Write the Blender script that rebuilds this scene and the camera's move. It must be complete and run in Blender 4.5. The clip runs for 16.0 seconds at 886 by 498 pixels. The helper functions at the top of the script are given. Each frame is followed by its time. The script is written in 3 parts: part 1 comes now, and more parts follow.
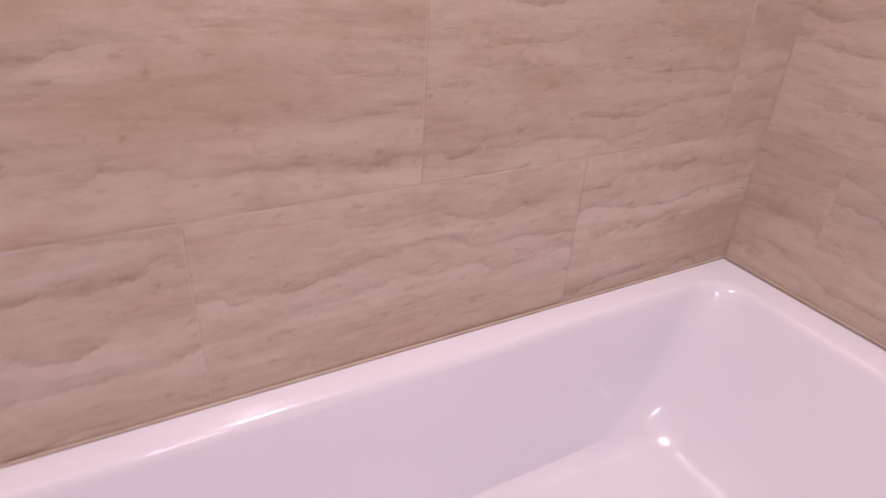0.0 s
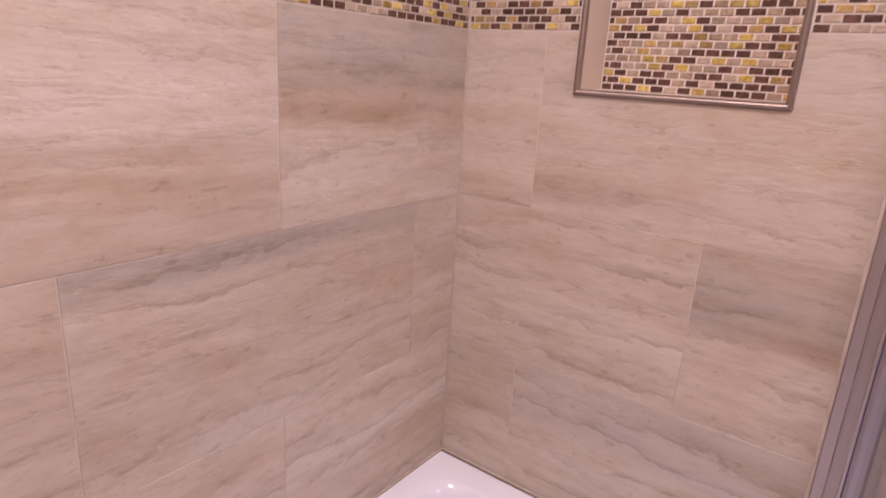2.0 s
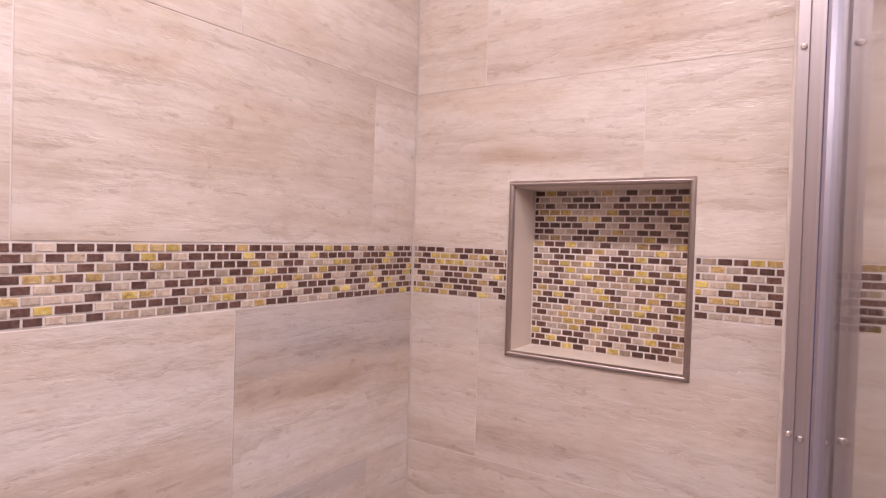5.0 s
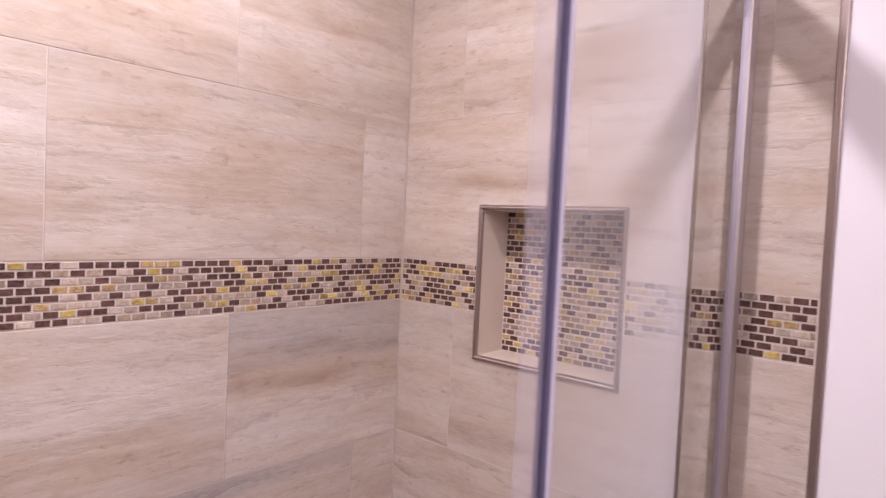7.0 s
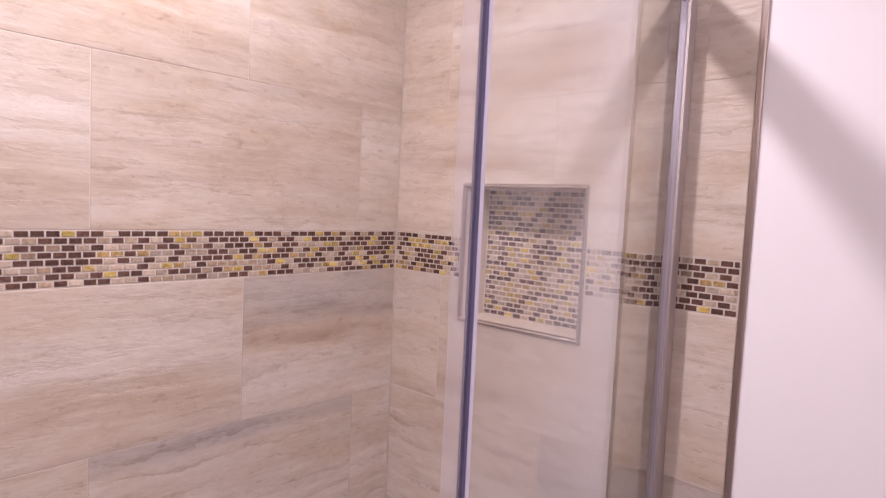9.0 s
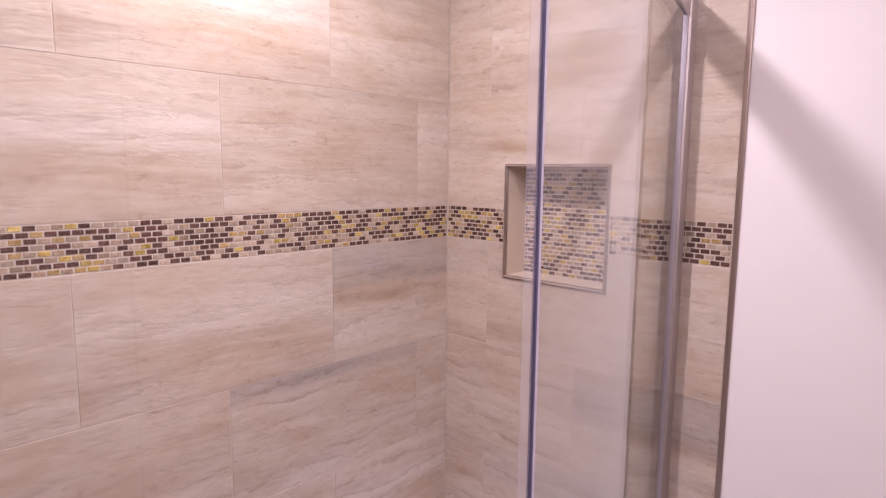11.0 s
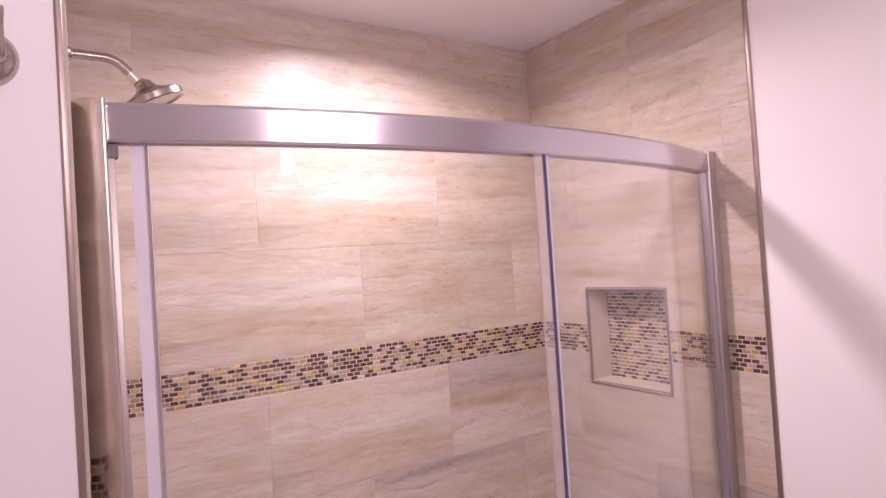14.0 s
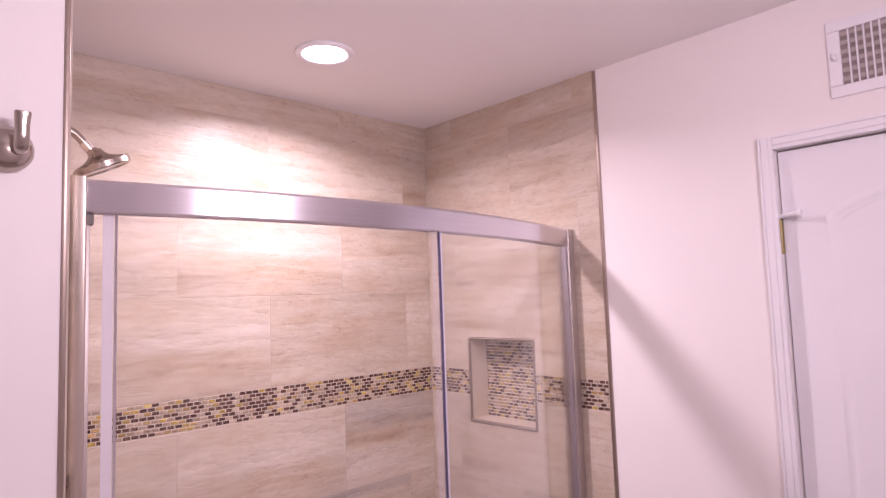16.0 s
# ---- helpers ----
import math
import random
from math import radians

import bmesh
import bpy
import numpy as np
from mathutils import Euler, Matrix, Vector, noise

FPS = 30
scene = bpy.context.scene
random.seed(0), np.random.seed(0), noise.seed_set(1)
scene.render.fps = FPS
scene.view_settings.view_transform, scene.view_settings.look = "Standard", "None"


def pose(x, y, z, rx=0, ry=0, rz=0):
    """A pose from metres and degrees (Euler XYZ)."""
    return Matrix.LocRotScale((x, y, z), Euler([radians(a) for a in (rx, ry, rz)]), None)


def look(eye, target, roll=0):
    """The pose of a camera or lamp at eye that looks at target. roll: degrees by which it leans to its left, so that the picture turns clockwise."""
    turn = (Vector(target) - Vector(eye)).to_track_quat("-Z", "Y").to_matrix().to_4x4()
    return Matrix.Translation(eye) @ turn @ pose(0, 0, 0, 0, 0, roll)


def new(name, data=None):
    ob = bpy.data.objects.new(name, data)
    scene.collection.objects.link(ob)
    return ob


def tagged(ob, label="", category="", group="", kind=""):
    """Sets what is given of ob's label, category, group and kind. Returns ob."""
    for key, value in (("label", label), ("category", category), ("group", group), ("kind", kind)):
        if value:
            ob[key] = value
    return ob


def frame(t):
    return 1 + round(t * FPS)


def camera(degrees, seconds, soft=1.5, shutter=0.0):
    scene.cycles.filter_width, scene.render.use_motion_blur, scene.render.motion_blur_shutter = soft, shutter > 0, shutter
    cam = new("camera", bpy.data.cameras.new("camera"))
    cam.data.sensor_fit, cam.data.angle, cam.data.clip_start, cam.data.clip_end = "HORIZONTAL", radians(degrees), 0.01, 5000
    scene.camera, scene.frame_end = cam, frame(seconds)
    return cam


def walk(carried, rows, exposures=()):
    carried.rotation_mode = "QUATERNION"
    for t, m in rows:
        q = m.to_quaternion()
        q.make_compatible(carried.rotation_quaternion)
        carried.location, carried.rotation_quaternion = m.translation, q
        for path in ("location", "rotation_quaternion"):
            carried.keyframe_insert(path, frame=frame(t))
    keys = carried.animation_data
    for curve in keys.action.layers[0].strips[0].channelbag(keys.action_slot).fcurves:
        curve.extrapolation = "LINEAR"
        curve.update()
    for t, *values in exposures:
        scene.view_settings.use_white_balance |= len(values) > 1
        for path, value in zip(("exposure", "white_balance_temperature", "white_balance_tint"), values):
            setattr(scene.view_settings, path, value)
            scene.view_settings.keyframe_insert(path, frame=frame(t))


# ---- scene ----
cam = camera(72.0, 16.0, 1.3, 0.3)
EXPOSURES = [(0.0, -0.10, 6500, 30), (1.0, -0.08, 6600, 31), (2.5, 0.0, 6450, 28), (4.0, 0.13, 6150, 25), (7.0, -0.06, 5840, 21), (8.5, -0.05, 5930, 22), (11.0, -0.07, 6060, 25), (13.5, -0.15, 6280, 31), (16.0, -0.08, 6200, 35)]
PATH = [
    (0, (-1.123, -0.71, 1.024), (-0.252, 0.798, 0.041), 3.6),
    (0.5, (-1.094, -0.686, 1.104), (-0.029, 0.753, 0.211), 2.5),
    (1, (-1.076, -0.689, 1.133), (0.134, 0.682, 0.322), 3.4),
    (1.5, (-1.043, -0.693, 1.178), (0.374, 0.539, 0.49), 3.4),
    (2, (-1.01, -0.711, 1.229), (0.538, 0.425, 0.668), 3.4),
    (2.5, (-1.008, -0.7, 1.283), (0.637, 0.351, 0.848), 3.2),
    (3, (-0.99, -0.697, 1.334), (0.717, 0.3, 1.031), 2.9),
    (3.5, (-0.987, -0.706, 1.395), (0.751, 0.265, 1.203), 2.3),
    (4, (-1.001, -0.724, 1.416), (0.731, 0.269, 1.298), 1.3),
    (6.5, (-1.093, -0.97, 1.466), (0.419, 0.339, 1.421), 2.8),
    (7, (-1.041, -1.051, 1.49), (0.456, 0.274, 1.412), 2.7),
    (7.5, (-1.02, -1.13, 1.498), (0.499, 0.168, 1.411), 2.6),
    (8, (-1.042, -1.164, 1.498), (0.447, 0.165, 1.369), 2.1),
    (8.5, (-1.079, -1.176, 1.474), (0.404, 0.16, 1.344), 2.7),
    (11, (-1.42, -1.346, 1.516), (0.01, 0.028, 1.262), 0.6),
    (11.5, (-1.427, -1.389, 1.517), (-0.095, 0.081, 1.262), -0.1),
    (12, (-1.449, -1.485, 1.538), (-0.257, 0.108, 1.335), -1.7),
    (12.5, (-1.496, -1.622, 1.599), (-0.414, 0.054, 1.451), -3.3),
    (13, (-1.511, -1.678, 1.628), (-0.502, 0.047, 1.531), -3.7),
    (13.5, (-1.539, -1.753, 1.645), (-0.519, -0.033, 1.643), -4.1),
    (14, (-1.577, -1.793, 1.663), (-0.506, -0.105, 1.702), -3.7),
    (14.5, (-1.644, -1.821, 1.668), (-0.459, -0.212, 1.737), -3.7),
    (15, (-1.723, -1.848, 1.676), (-0.431, -0.325, 1.762), -3.7),
    (15.5, (-1.757, -1.894, 1.676), (-0.403, -0.427, 1.805), -3.8),
    (16, (-1.782, -2.003, 1.692), (-0.421, -0.548, 1.858), -2.0),
]
walk(cam, [(t, look(eye, target, roll)) for t, eye, target, roll in PATH], EXPOSURES)

# ---- light ----
world = bpy.data.worlds.new("world")
scene.world = world
world.use_nodes = True
world.node_tree.nodes["Background"].inputs[0].default_value = (0.6, 0.6, 0.65, 1)
world.node_tree.nodes["Background"].inputs[1].default_value = 0.05

WARM = (1.0, 0.90, 0.86)
LAMP_X, LAMP_Y, CEIL = -0.797, -0.452, 2.458


def area_lamp(name, place, target, size, watts, colour, spread=168):
    data = bpy.data.lights.new(name, "AREA")
    data.shape, data.size, data.energy, data.color = "DISK", size, watts, colour
    ob = new(name, data)
    data.spread = radians(spread)
    ob.matrix_world = look(place, target)
    return ob


area_lamp("shower_lamp_light", (LAMP_X, LAMP_Y, CEIL - 0.022), (LAMP_X, LAMP_Y, 0), 0.125, 16.5, WARM, 156)
VANITY_X, VANITY_Z = -1.11, 2.12
vanity_lamp = area_lamp("vanity_light_glow", (VANITY_X, -2.27, VANITY_Z), (VANITY_X, 0, VANITY_Z - 0.15), 0.46, 11.2, WARM, 180)
vanity_lamp.data.shape, vanity_lamp.data.size_y = "RECTANGLE", 0.11

# ---- materials ----


def material(name):
    m = bpy.data.materials.new(name)
    m.use_nodes = True
    nt = m.node_tree
    return m, nt, nt.nodes["Principled BSDF"]


def node(nt, kind, **inputs):
    n = nt.nodes.new(kind)
    for key, value in inputs.items():
        n.inputs[key.replace("_", " ")].default_value = value
    return n


def ramp(nt, stops, mode="LINEAR"):
    r = nt.nodes.new("ShaderNodeValToRGB")
    r.color_ramp.interpolation = mode
    e = r.color_ramp.elements
    while len(e) < len(stops):
        e.new(0.5)
    for el, (p, c) in zip(e, stops):
        el.position = p
        el.color = (*c, 1) if len(c) == 3 else c
    return r


def mixed(nt, a, b, factor, blend="MIX"):
    """Colour a mixed with colour b; each may be a socket or a value."""
    n = nt.nodes.new("ShaderNodeMix")
    n.data_type, n.blend_type = "RGBA", blend
    for k, value in ((6, a), (7, b), (0, factor)):
        if hasattr(value, "is_output"):
            nt.links.new(value, n.inputs[k])
        else:
            n.inputs[k].default_value = value if k == 0 else (*value, 1)
    return n.outputs[2]


def bump(nt, bsdf, height, strength, distance):
    b = node(nt, "ShaderNodeBump", Strength=strength, Distance=distance)
    nt.links.new(height, b.inputs["Height"])
    nt.links.new(b.outputs[0], bsdf.inputs["Normal"])


def plain(name, colour, rough=0.5, metal=0.0, vary=0.06, scale=6.0, grain=0.0, grain_scale=300.0, coat=0.0):
    """A surface with soft large variation and a fine grain."""
    m, nt, b = material(name)
    co = nt.nodes.new("ShaderNodeTexCoord")
    big = node(nt, "ShaderNodeTexNoise", Scale=scale, Detail=4.0)
    nt.links.new(co.outputs["Object"], big.inputs["Vector"])
    lo, hi = [tuple(min(1, c * k) for c in colour) for k in (1 - vary, 1 + vary)]
    r = ramp(nt, [(0.3, lo), (0.7, hi)])
    nt.links.new(big.outputs[0], r.inputs[0])
    nt.links.new(r.outputs[0], b.inputs["Base Color"])
    rr = node(nt, "ShaderNodeMapRange", To_Min=rough * 0.85, To_Max=min(1, rough * 1.15))
    nt.links.new(big.outputs[0], rr.inputs[0])
    nt.links.new(rr.outputs[0], b.inputs["Roughness"])
    b.inputs["Metallic"].default_value = metal
    b.inputs["Coat Weight"].default_value = coat
    if grain:
        fine = node(nt, "ShaderNodeTexNoise", Scale=grain_scale, Detail=3.0)
        nt.links.new(co.outputs["Object"], fine.inputs["Vector"])
        bump(nt, b, fine.outputs[0], grain, 0.002)
    return m


def brushed(name, colour, rough, stretch, level=True):
    """Extruded metal with fine drawn lines, level or upright; reflections smear across them."""
    m, nt, b = material(name)
    co = nt.nodes.new("ShaderNodeTexCoord")
    mp = nt.nodes.new("ShaderNodeMapping")
    mp.inputs["Scale"].default_value = (3.0, 3.0, 260.0) if level else (260.0, 260.0, 3.0)
    lines = node(nt, "ShaderNodeTexNoise", Scale=1.0, Detail=3.0)
    nt.links.new(co.outputs["Object"], mp.inputs["Vector"])
    nt.links.new(mp.outputs[0], lines.inputs["Vector"])
    r = ramp(nt, [(0.3, tuple(c * 0.94 for c in colour)), (0.7, colour)])
    nt.links.new(lines.outputs[0], r.inputs[0])
    nt.links.new(r.outputs[0], b.inputs["Base Color"])
    up = node(nt, "ShaderNodeCombineXYZ", Z=1.0)
    across = up.outputs[0]
    if not level:
        side = nt.nodes.new("ShaderNodeVectorMath")
        side.operation = "CROSS_PRODUCT"
        nt.links.new(nt.nodes.new("ShaderNodeNewGeometry").outputs["Normal"], side.inputs[0])
        nt.links.new(across, side.inputs[1])
        across = side.outputs[0]
    nt.links.new(across, b.inputs["Tangent"])
    b.inputs["Metallic"].default_value = 1.0
    b.inputs["Roughness"].default_value = rough
    b.inputs["Anisotropic"].default_value = stretch
    return m


def stone_tile():
    """Porcelain tile with the printed bands and thin wandering veins of vein-cut travertine. Object colour: r shifts
    the print, g deepens the grey band at its top, b carries it further down; alpha: how strongly the ledge print and
    the relief shade painted with it show.
    """
    m, nt, b = material("travertine_tile")
    L = nt.links.new
    co = nt.nodes.new("ShaderNodeTexCoord")
    info = nt.nodes.new("ShaderNodeObjectInfo")
    sep = nt.nodes.new("ShaderNodeSeparateColor")
    L(info.outputs["Color"], sep.inputs[0])
    shift = nt.nodes.new("ShaderNodeCombineXYZ")
    for k, f in enumerate((37.0, 11.0, 23.0)):
        mul = node(nt, "ShaderNodeMath")
        mul.operation = "MULTIPLY"
        mul.inputs[1].default_value = f
        L(sep.outputs[0], mul.inputs[0])
        L(mul.outputs[0], shift.inputs[k])

    def stretched(sx, sz, detail, rough, distort=0.0):
        mp = nt.nodes.new("ShaderNodeMapping")
        mp.inputs["Scale"].default_value = (sx, sx, sz)
        L(co.outputs["Object"], mp.inputs["Vector"])
        add = nt.nodes.new("ShaderNodeVectorMath")
        L(mp.outputs[0], add.inputs[0])
        L(shift.outputs[0], add.inputs[1])
        n = node(nt, "ShaderNodeTexNoise", Scale=1.0, Detail=detail, Roughness=rough, Distortion=distort)
        L(add.outputs[0], n.inputs["Vector"])
        return n.outputs[0]

    bands = stretched(0.9, 9.0, 6.0, 0.62, 0.15)
    cloud = stretched(5.0, 12.0, 7.0, 0.66, 0.3)
    tone = ramp(nt, [(0.28, (0.45, 0.362, 0.298)), (0.42, (0.525, 0.443, 0.374)), (0.55, (0.57, 0.494, 0.427)), (0.70, (0.612, 0.545, 0.485))])
    L(bands, tone.inputs[0])
    warm = ramp(nt, [(0.34, (0.945, 0.88, 0.795)), (0.50, (1.01, 0.995, 0.97)), (0.66, (1.02, 1.025, 1.04))])
    L(cloud, warm.inputs[0])
    colour = mixed(nt, tone.outputs[0], warm.outputs[0], 0.9, "MULTIPLY")
    # long soft streaks, thick and thin
    long_streak = stretched(4.0, 26.0, 8.0, 0.68, 0.35)
    soft = ramp(nt, [(0.34, (0.83, 0.785, 0.735)), (0.47, (0.965, 0.95, 0.935)), (0.58, (1.02, 1.02, 1.02)), (0.74, (1.06, 1.06, 1.065))])
    L(long_streak, soft.inputs[0])
    colour = mixed(nt, colour, soft.outputs[0], 0.62, "MULTIPLY")
    streaks = stretched(24.0, 54.0, 7.0, 0.70, 0.4)
    fine = ramp(nt, [(0.34, (0.90, 0.875, 0.85)), (0.50, (1.0, 1.0, 1.0)), (0.68, (1.045, 1.045, 1.05))])
    L(streaks, fine.inputs[0])
    colour = mixed(nt, colour, fine.outputs[0], 0.85, "MULTIPLY")
    # wandering ledges, their shade put into the colour: sharp above and fading below, broken along their length
    mp = nt.nodes.new("ShaderNodeMapping")
    mp.inputs["Scale"].default_value = (0.34, 0.34, 1.0)
    L(co.outputs["Object"], mp.inputs["Vector"])
    moved = nt.nodes.new("ShaderNodeVectorMath")
    L(mp.outputs[0], moved.inputs[0])
    L(shift.outputs[0], moved.inputs[1])
    saw = node(nt, "ShaderNodeTexWave", Scale=6.0, Distortion=6.0, Detail=6.0, Detail_Scale=1.6, Detail_Roughness=0.62)
    saw.wave_type, saw.bands_direction, saw.wave_profile = "BANDS", "Z", "SAW"
    warp = nt.nodes.new("ShaderNodeCombineXYZ")
    drift = node(nt, "ShaderNodeMath")
    drift.operation = "MULTIPLY"
    drift.inputs[1].default_value = 0.14
    L(stretched(3.0, 7.0, 6.0, 0.62, 0.2), drift.inputs[0])
    L(drift.outputs[0], warp.inputs[2])
    warped = nt.nodes.new("ShaderNodeVectorMath")
    L(moved.outputs[0], warped.inputs[0])
    L(warp.outputs[0], warped.inputs[1])
    L(warped.outputs[0], saw.inputs["Vector"])
    step = ramp(nt, [(0.0, (0.88, 0.85, 0.82)), (0.06, (0.72, 0.66, 0.60)), (0.18, (0.85, 0.81, 0.77)), (0.42, (0.97, 0.955, 0.94)), (0.88, (1.04, 1.04, 1.04)), (1.0, (0.99, 0.985, 0.98))])
    L(saw.outputs[1], step.inputs[0])
    broken = ramp(nt, [(0.44, (0.03, 0.03, 0.03)), (0.62, (0.95, 0.95, 0.95))])
    L(stretched(3.2, 13.0, 6.0, 0.68), broken.inputs[0])
    colour = mixed(nt, colour, mixed(nt, (1.0, 1.0, 1.0), step.outputs[0], broken.outputs[0]), info.outputs["Alpha"], "MULTIPLY")
    # small dark pits and pale flecks
    pits = ramp(nt, [(0.30, (0.80, 0.755, 0.71)), (0.38, (1.0, 1.0, 1.0)), (0.68, (1.0, 1.0, 1.0)), (0.76, (1.09, 1.09, 1.10))])
    L(stretched(34.0, 85.0, 4.0, 0.6), pits.inputs[0])
    colour = mixed(nt, colour, pits.outputs[0], 0.85, "MULTIPLY")
    # printed grey band near the tile's upper edge
    xyz = nt.nodes.new("ShaderNodeSeparateXYZ")
    L(co.outputs["Object"], xyz.inputs[0])
    wob = node(nt, "ShaderNodeMath")
    wob.operation = "MULTIPLY_ADD"
    L(bands, wob.inputs[0])
    wob.inputs[1].default_value = 0.10
    reach = node(nt, "ShaderNodeMath")
    reach.operation = "MULTIPLY_ADD"
    reach.inputs[1].default_value = 0.16
    L(sep.outputs[2], reach.inputs[0])
    L(xyz.outputs[2], reach.inputs[2])
    L(reach.outputs[0], wob.inputs[2])
    band = ramp(nt, [(0.0, (0, 0, 0)), (0.45, (1, 1, 1))])
    mr = node(nt, "ShaderNodeMapRange", From_Min=0.155, From_Max=0.205)
    L(wob.outputs[0], mr.inputs[0])
    L(mr.outputs[0], band.inputs[0])
    patchy = ramp(nt, [(0.36, (0.55, 0.55, 0.55)), (0.60, (1, 1, 1))])
    L(cloud, patchy.inputs[0])
    gb = node(nt, "ShaderNodeMath")
    gb.operation = "MULTIPLY"
    L(mixed(nt, band.outputs[0], patchy.outputs[0], 1.0, "MULTIPLY"), gb.inputs[0])
    L(sep.outputs[1], gb.inputs[1])
    colour = mixed(nt, colour, (0.74, 0.745, 0.775), gb.outputs[0], "MULTIPLY")
    each = node(nt, "ShaderNodeMapRange", To_Min=0.965, To_Max=1.035)
    L(info.outputs["Random"], each.inputs[0])
    colour = mixed(nt, colour, each.outputs[0], 1.0, "MULTIPLY")
    L(colour, b.inputs["Base Color"])
    gloss = node(nt, "ShaderNodeMapRange", To_Min=0.28, To_Max=0.46)
    L(streaks, gloss.inputs[0])
    L(gloss.outputs[0], b.inputs["Roughness"])
    relief = mixed(nt, stretched(3.0, 24.0, 5.0, 0.58, 0.3), mixed(nt, (1.0, 1.0, 1.0), saw.outputs[1], broken.outputs[0]), 0.45)
    b.inputs["Specular IOR Level"].default_value = 0.5
    bump(nt, b, relief, 0.7, 0.0042)
    return m


def chip(name, colours, rough, metal=0.0, scale=90.0):
    """A mosaic chip: two or three tones mottled, and its own shade by random."""
    m, nt, b = material(name)
    L = nt.links.new
    co = nt.nodes.new("ShaderNodeTexCoord")
    info = nt.nodes.new("ShaderNodeObjectInfo")
    geo = nt.nodes.new("ShaderNodeNewGeometry")
    n = node(nt, "ShaderNodeTexNoise", Scale=scale, Detail=5.0, Distortion=1.2)
    add = nt.nodes.new("ShaderNodeVectorMath")
    L(co.outputs["Object"], add.inputs[0])
    rnd = node(nt, "ShaderNodeMath")
    rnd.operation = "ADD"
    L(info.outputs["Random"], rnd.inputs[0])
    L(geo.outputs["Random Per Island"], rnd.inputs[1])
    spread = node(nt, "ShaderNodeMath")
    spread.operation = "MULTIPLY"
    spread.inputs[1].default_value = 31.7
    L(rnd.outputs[0], spread.inputs[0])
    L(spread.outputs[0], add.inputs[1])
    L(add.outputs[0], n.inputs["Vector"])
    r = ramp(nt, [(0.3 + 0.4 * i / max(1, len(colours) - 1), c) for i, c in enumerate(colours)])
    L(n.outputs[0], r.inputs[0])
    fr = node(nt, "ShaderNodeMath")
    fr.operation = "FRACT"
    L(spread.outputs[0], fr.inputs[0])
    mr = node(nt, "ShaderNodeMapRange", To_Min=0.72, To_Max=1.25)
    L(fr.outputs[0], mr.inputs[0])
    L(mixed(nt, r.outputs[0], mr.outputs[0], 1.0, "MULTIPLY"), b.inputs["Base Color"])
    b.inputs["Roughness"].default_value = rough
    b.inputs["Metallic"].default_value = metal
    bump(nt, b, n.outputs[0], 0.15, 0.001)
    return m


def clear_glass(name, tint, gloss):
    m, nt, b = material(name)
    nt.nodes.remove(b)
    tr = node(nt, "ShaderNodeBsdfTransparent")
    tr.inputs[0].default_value = (*tint, 1)
    gl = node(nt, "ShaderNodeBsdfGlossy", Roughness=0.015)
    lw = node(nt, "ShaderNodeLayerWeight", Blend=0.5)
    steep = node(nt, "ShaderNodeMath")
    steep.operation = "POWER"
    steep.inputs[1].default_value = 5.0
    nt.links.new(lw.outputs["Facing"], steep.inputs[0])
    k = node(nt, "ShaderNodeMath")
    k.operation = "MULTIPLY_ADD"
    k.inputs[1].default_value, k.inputs[2].default_value = 0.9 * gloss, 0.04 * gloss
    nt.links.new(steep.outputs[0], k.inputs[0])
    mx = nt.nodes.new("ShaderNodeMixShader")
    nt.links.new(k.outputs[0], mx.inputs[0])
    nt.links.new(tr.outputs[0], mx.inputs[1])
    nt.links.new(gl.outputs[0], mx.inputs[2])
    nt.links.new(mx.outputs[0], nt.nodes["Material Output"].inputs[0])
    return m


def cloudy(name, colour, cover):
    """A thin translucent plastic: part clear, part milky."""
    m, nt, b = material(name)
    b.inputs["Base Color"].default_value = (*colour, 1)
    b.inputs["Roughness"].default_value = 0.3
    b.inputs["Alpha"].default_value = cover
    return m


def glowing(name, colour, strength):
    m, nt, b = material(name)
    b.inputs["Emission Color"].default_value = (*colour, 1)
    b.inputs["Emission Strength"].default_value = strength
    return m


TILE = stone_tile()
GROUT = plain("grout", (0.54, 0.465, 0.405), 0.85, vary=0.08, scale=20, grain=0.2)
PALE_GROUT = plain("pale_grout", (0.76, 0.67, 0.61), 0.85, vary=0.06, scale=40, grain=0.2)
NICHE_STONE = plain("pale_niche_stone", (0.64, 0.535, 0.44), 0.35, vary=0.05, scale=14, grain=0.05)
CAULK = plain("tan_caulk", (0.54, 0.455, 0.385), 0.5, vary=0.12, scale=30)
PAINT = plain("wall_paint", (0.87, 0.82, 0.825), 0.55, vary=0.015, scale=2.5, grain=0.06, grain_scale=220)
CEILING_PAINT = plain("ceiling_paint", (0.83, 0.79, 0.79), 0.8, vary=0.02, scale=2, grain=0.08, grain_scale=160)
TRIM_PAINT = plain("white_gloss_paint", (0.84, 0.82, 0.87), 0.42, vary=0.015, scale=4, grain=0.03, grain_scale=90)
ACRYLIC = plain("white_acrylic", (0.79, 0.79, 0.87), 0.14, vary=0.01, scale=3, coat=0.4)
NICKEL = plain("brushed_nickel", (0.47, 0.41, 0.37), 0.22, 1.0, vary=0.05, scale=30, grain=0.02, grain_scale=500)
POLISHED = plain("polished_nickel", (0.80, 0.73, 0.69), 0.24, 1.0, vary=0.04, scale=18)
JAMB = brushed("drawn_nickel_jamb", (0.64, 0.565, 0.51), 0.27, 0.3, False)
STILE = brushed("drawn_aluminium_stile", (0.64, 0.61, 0.68), 0.38, 0.7, False)
SATIN = brushed("satin_nickel_jamb", (0.56, 0.50, 0.485), 0.52, 0.5, False)
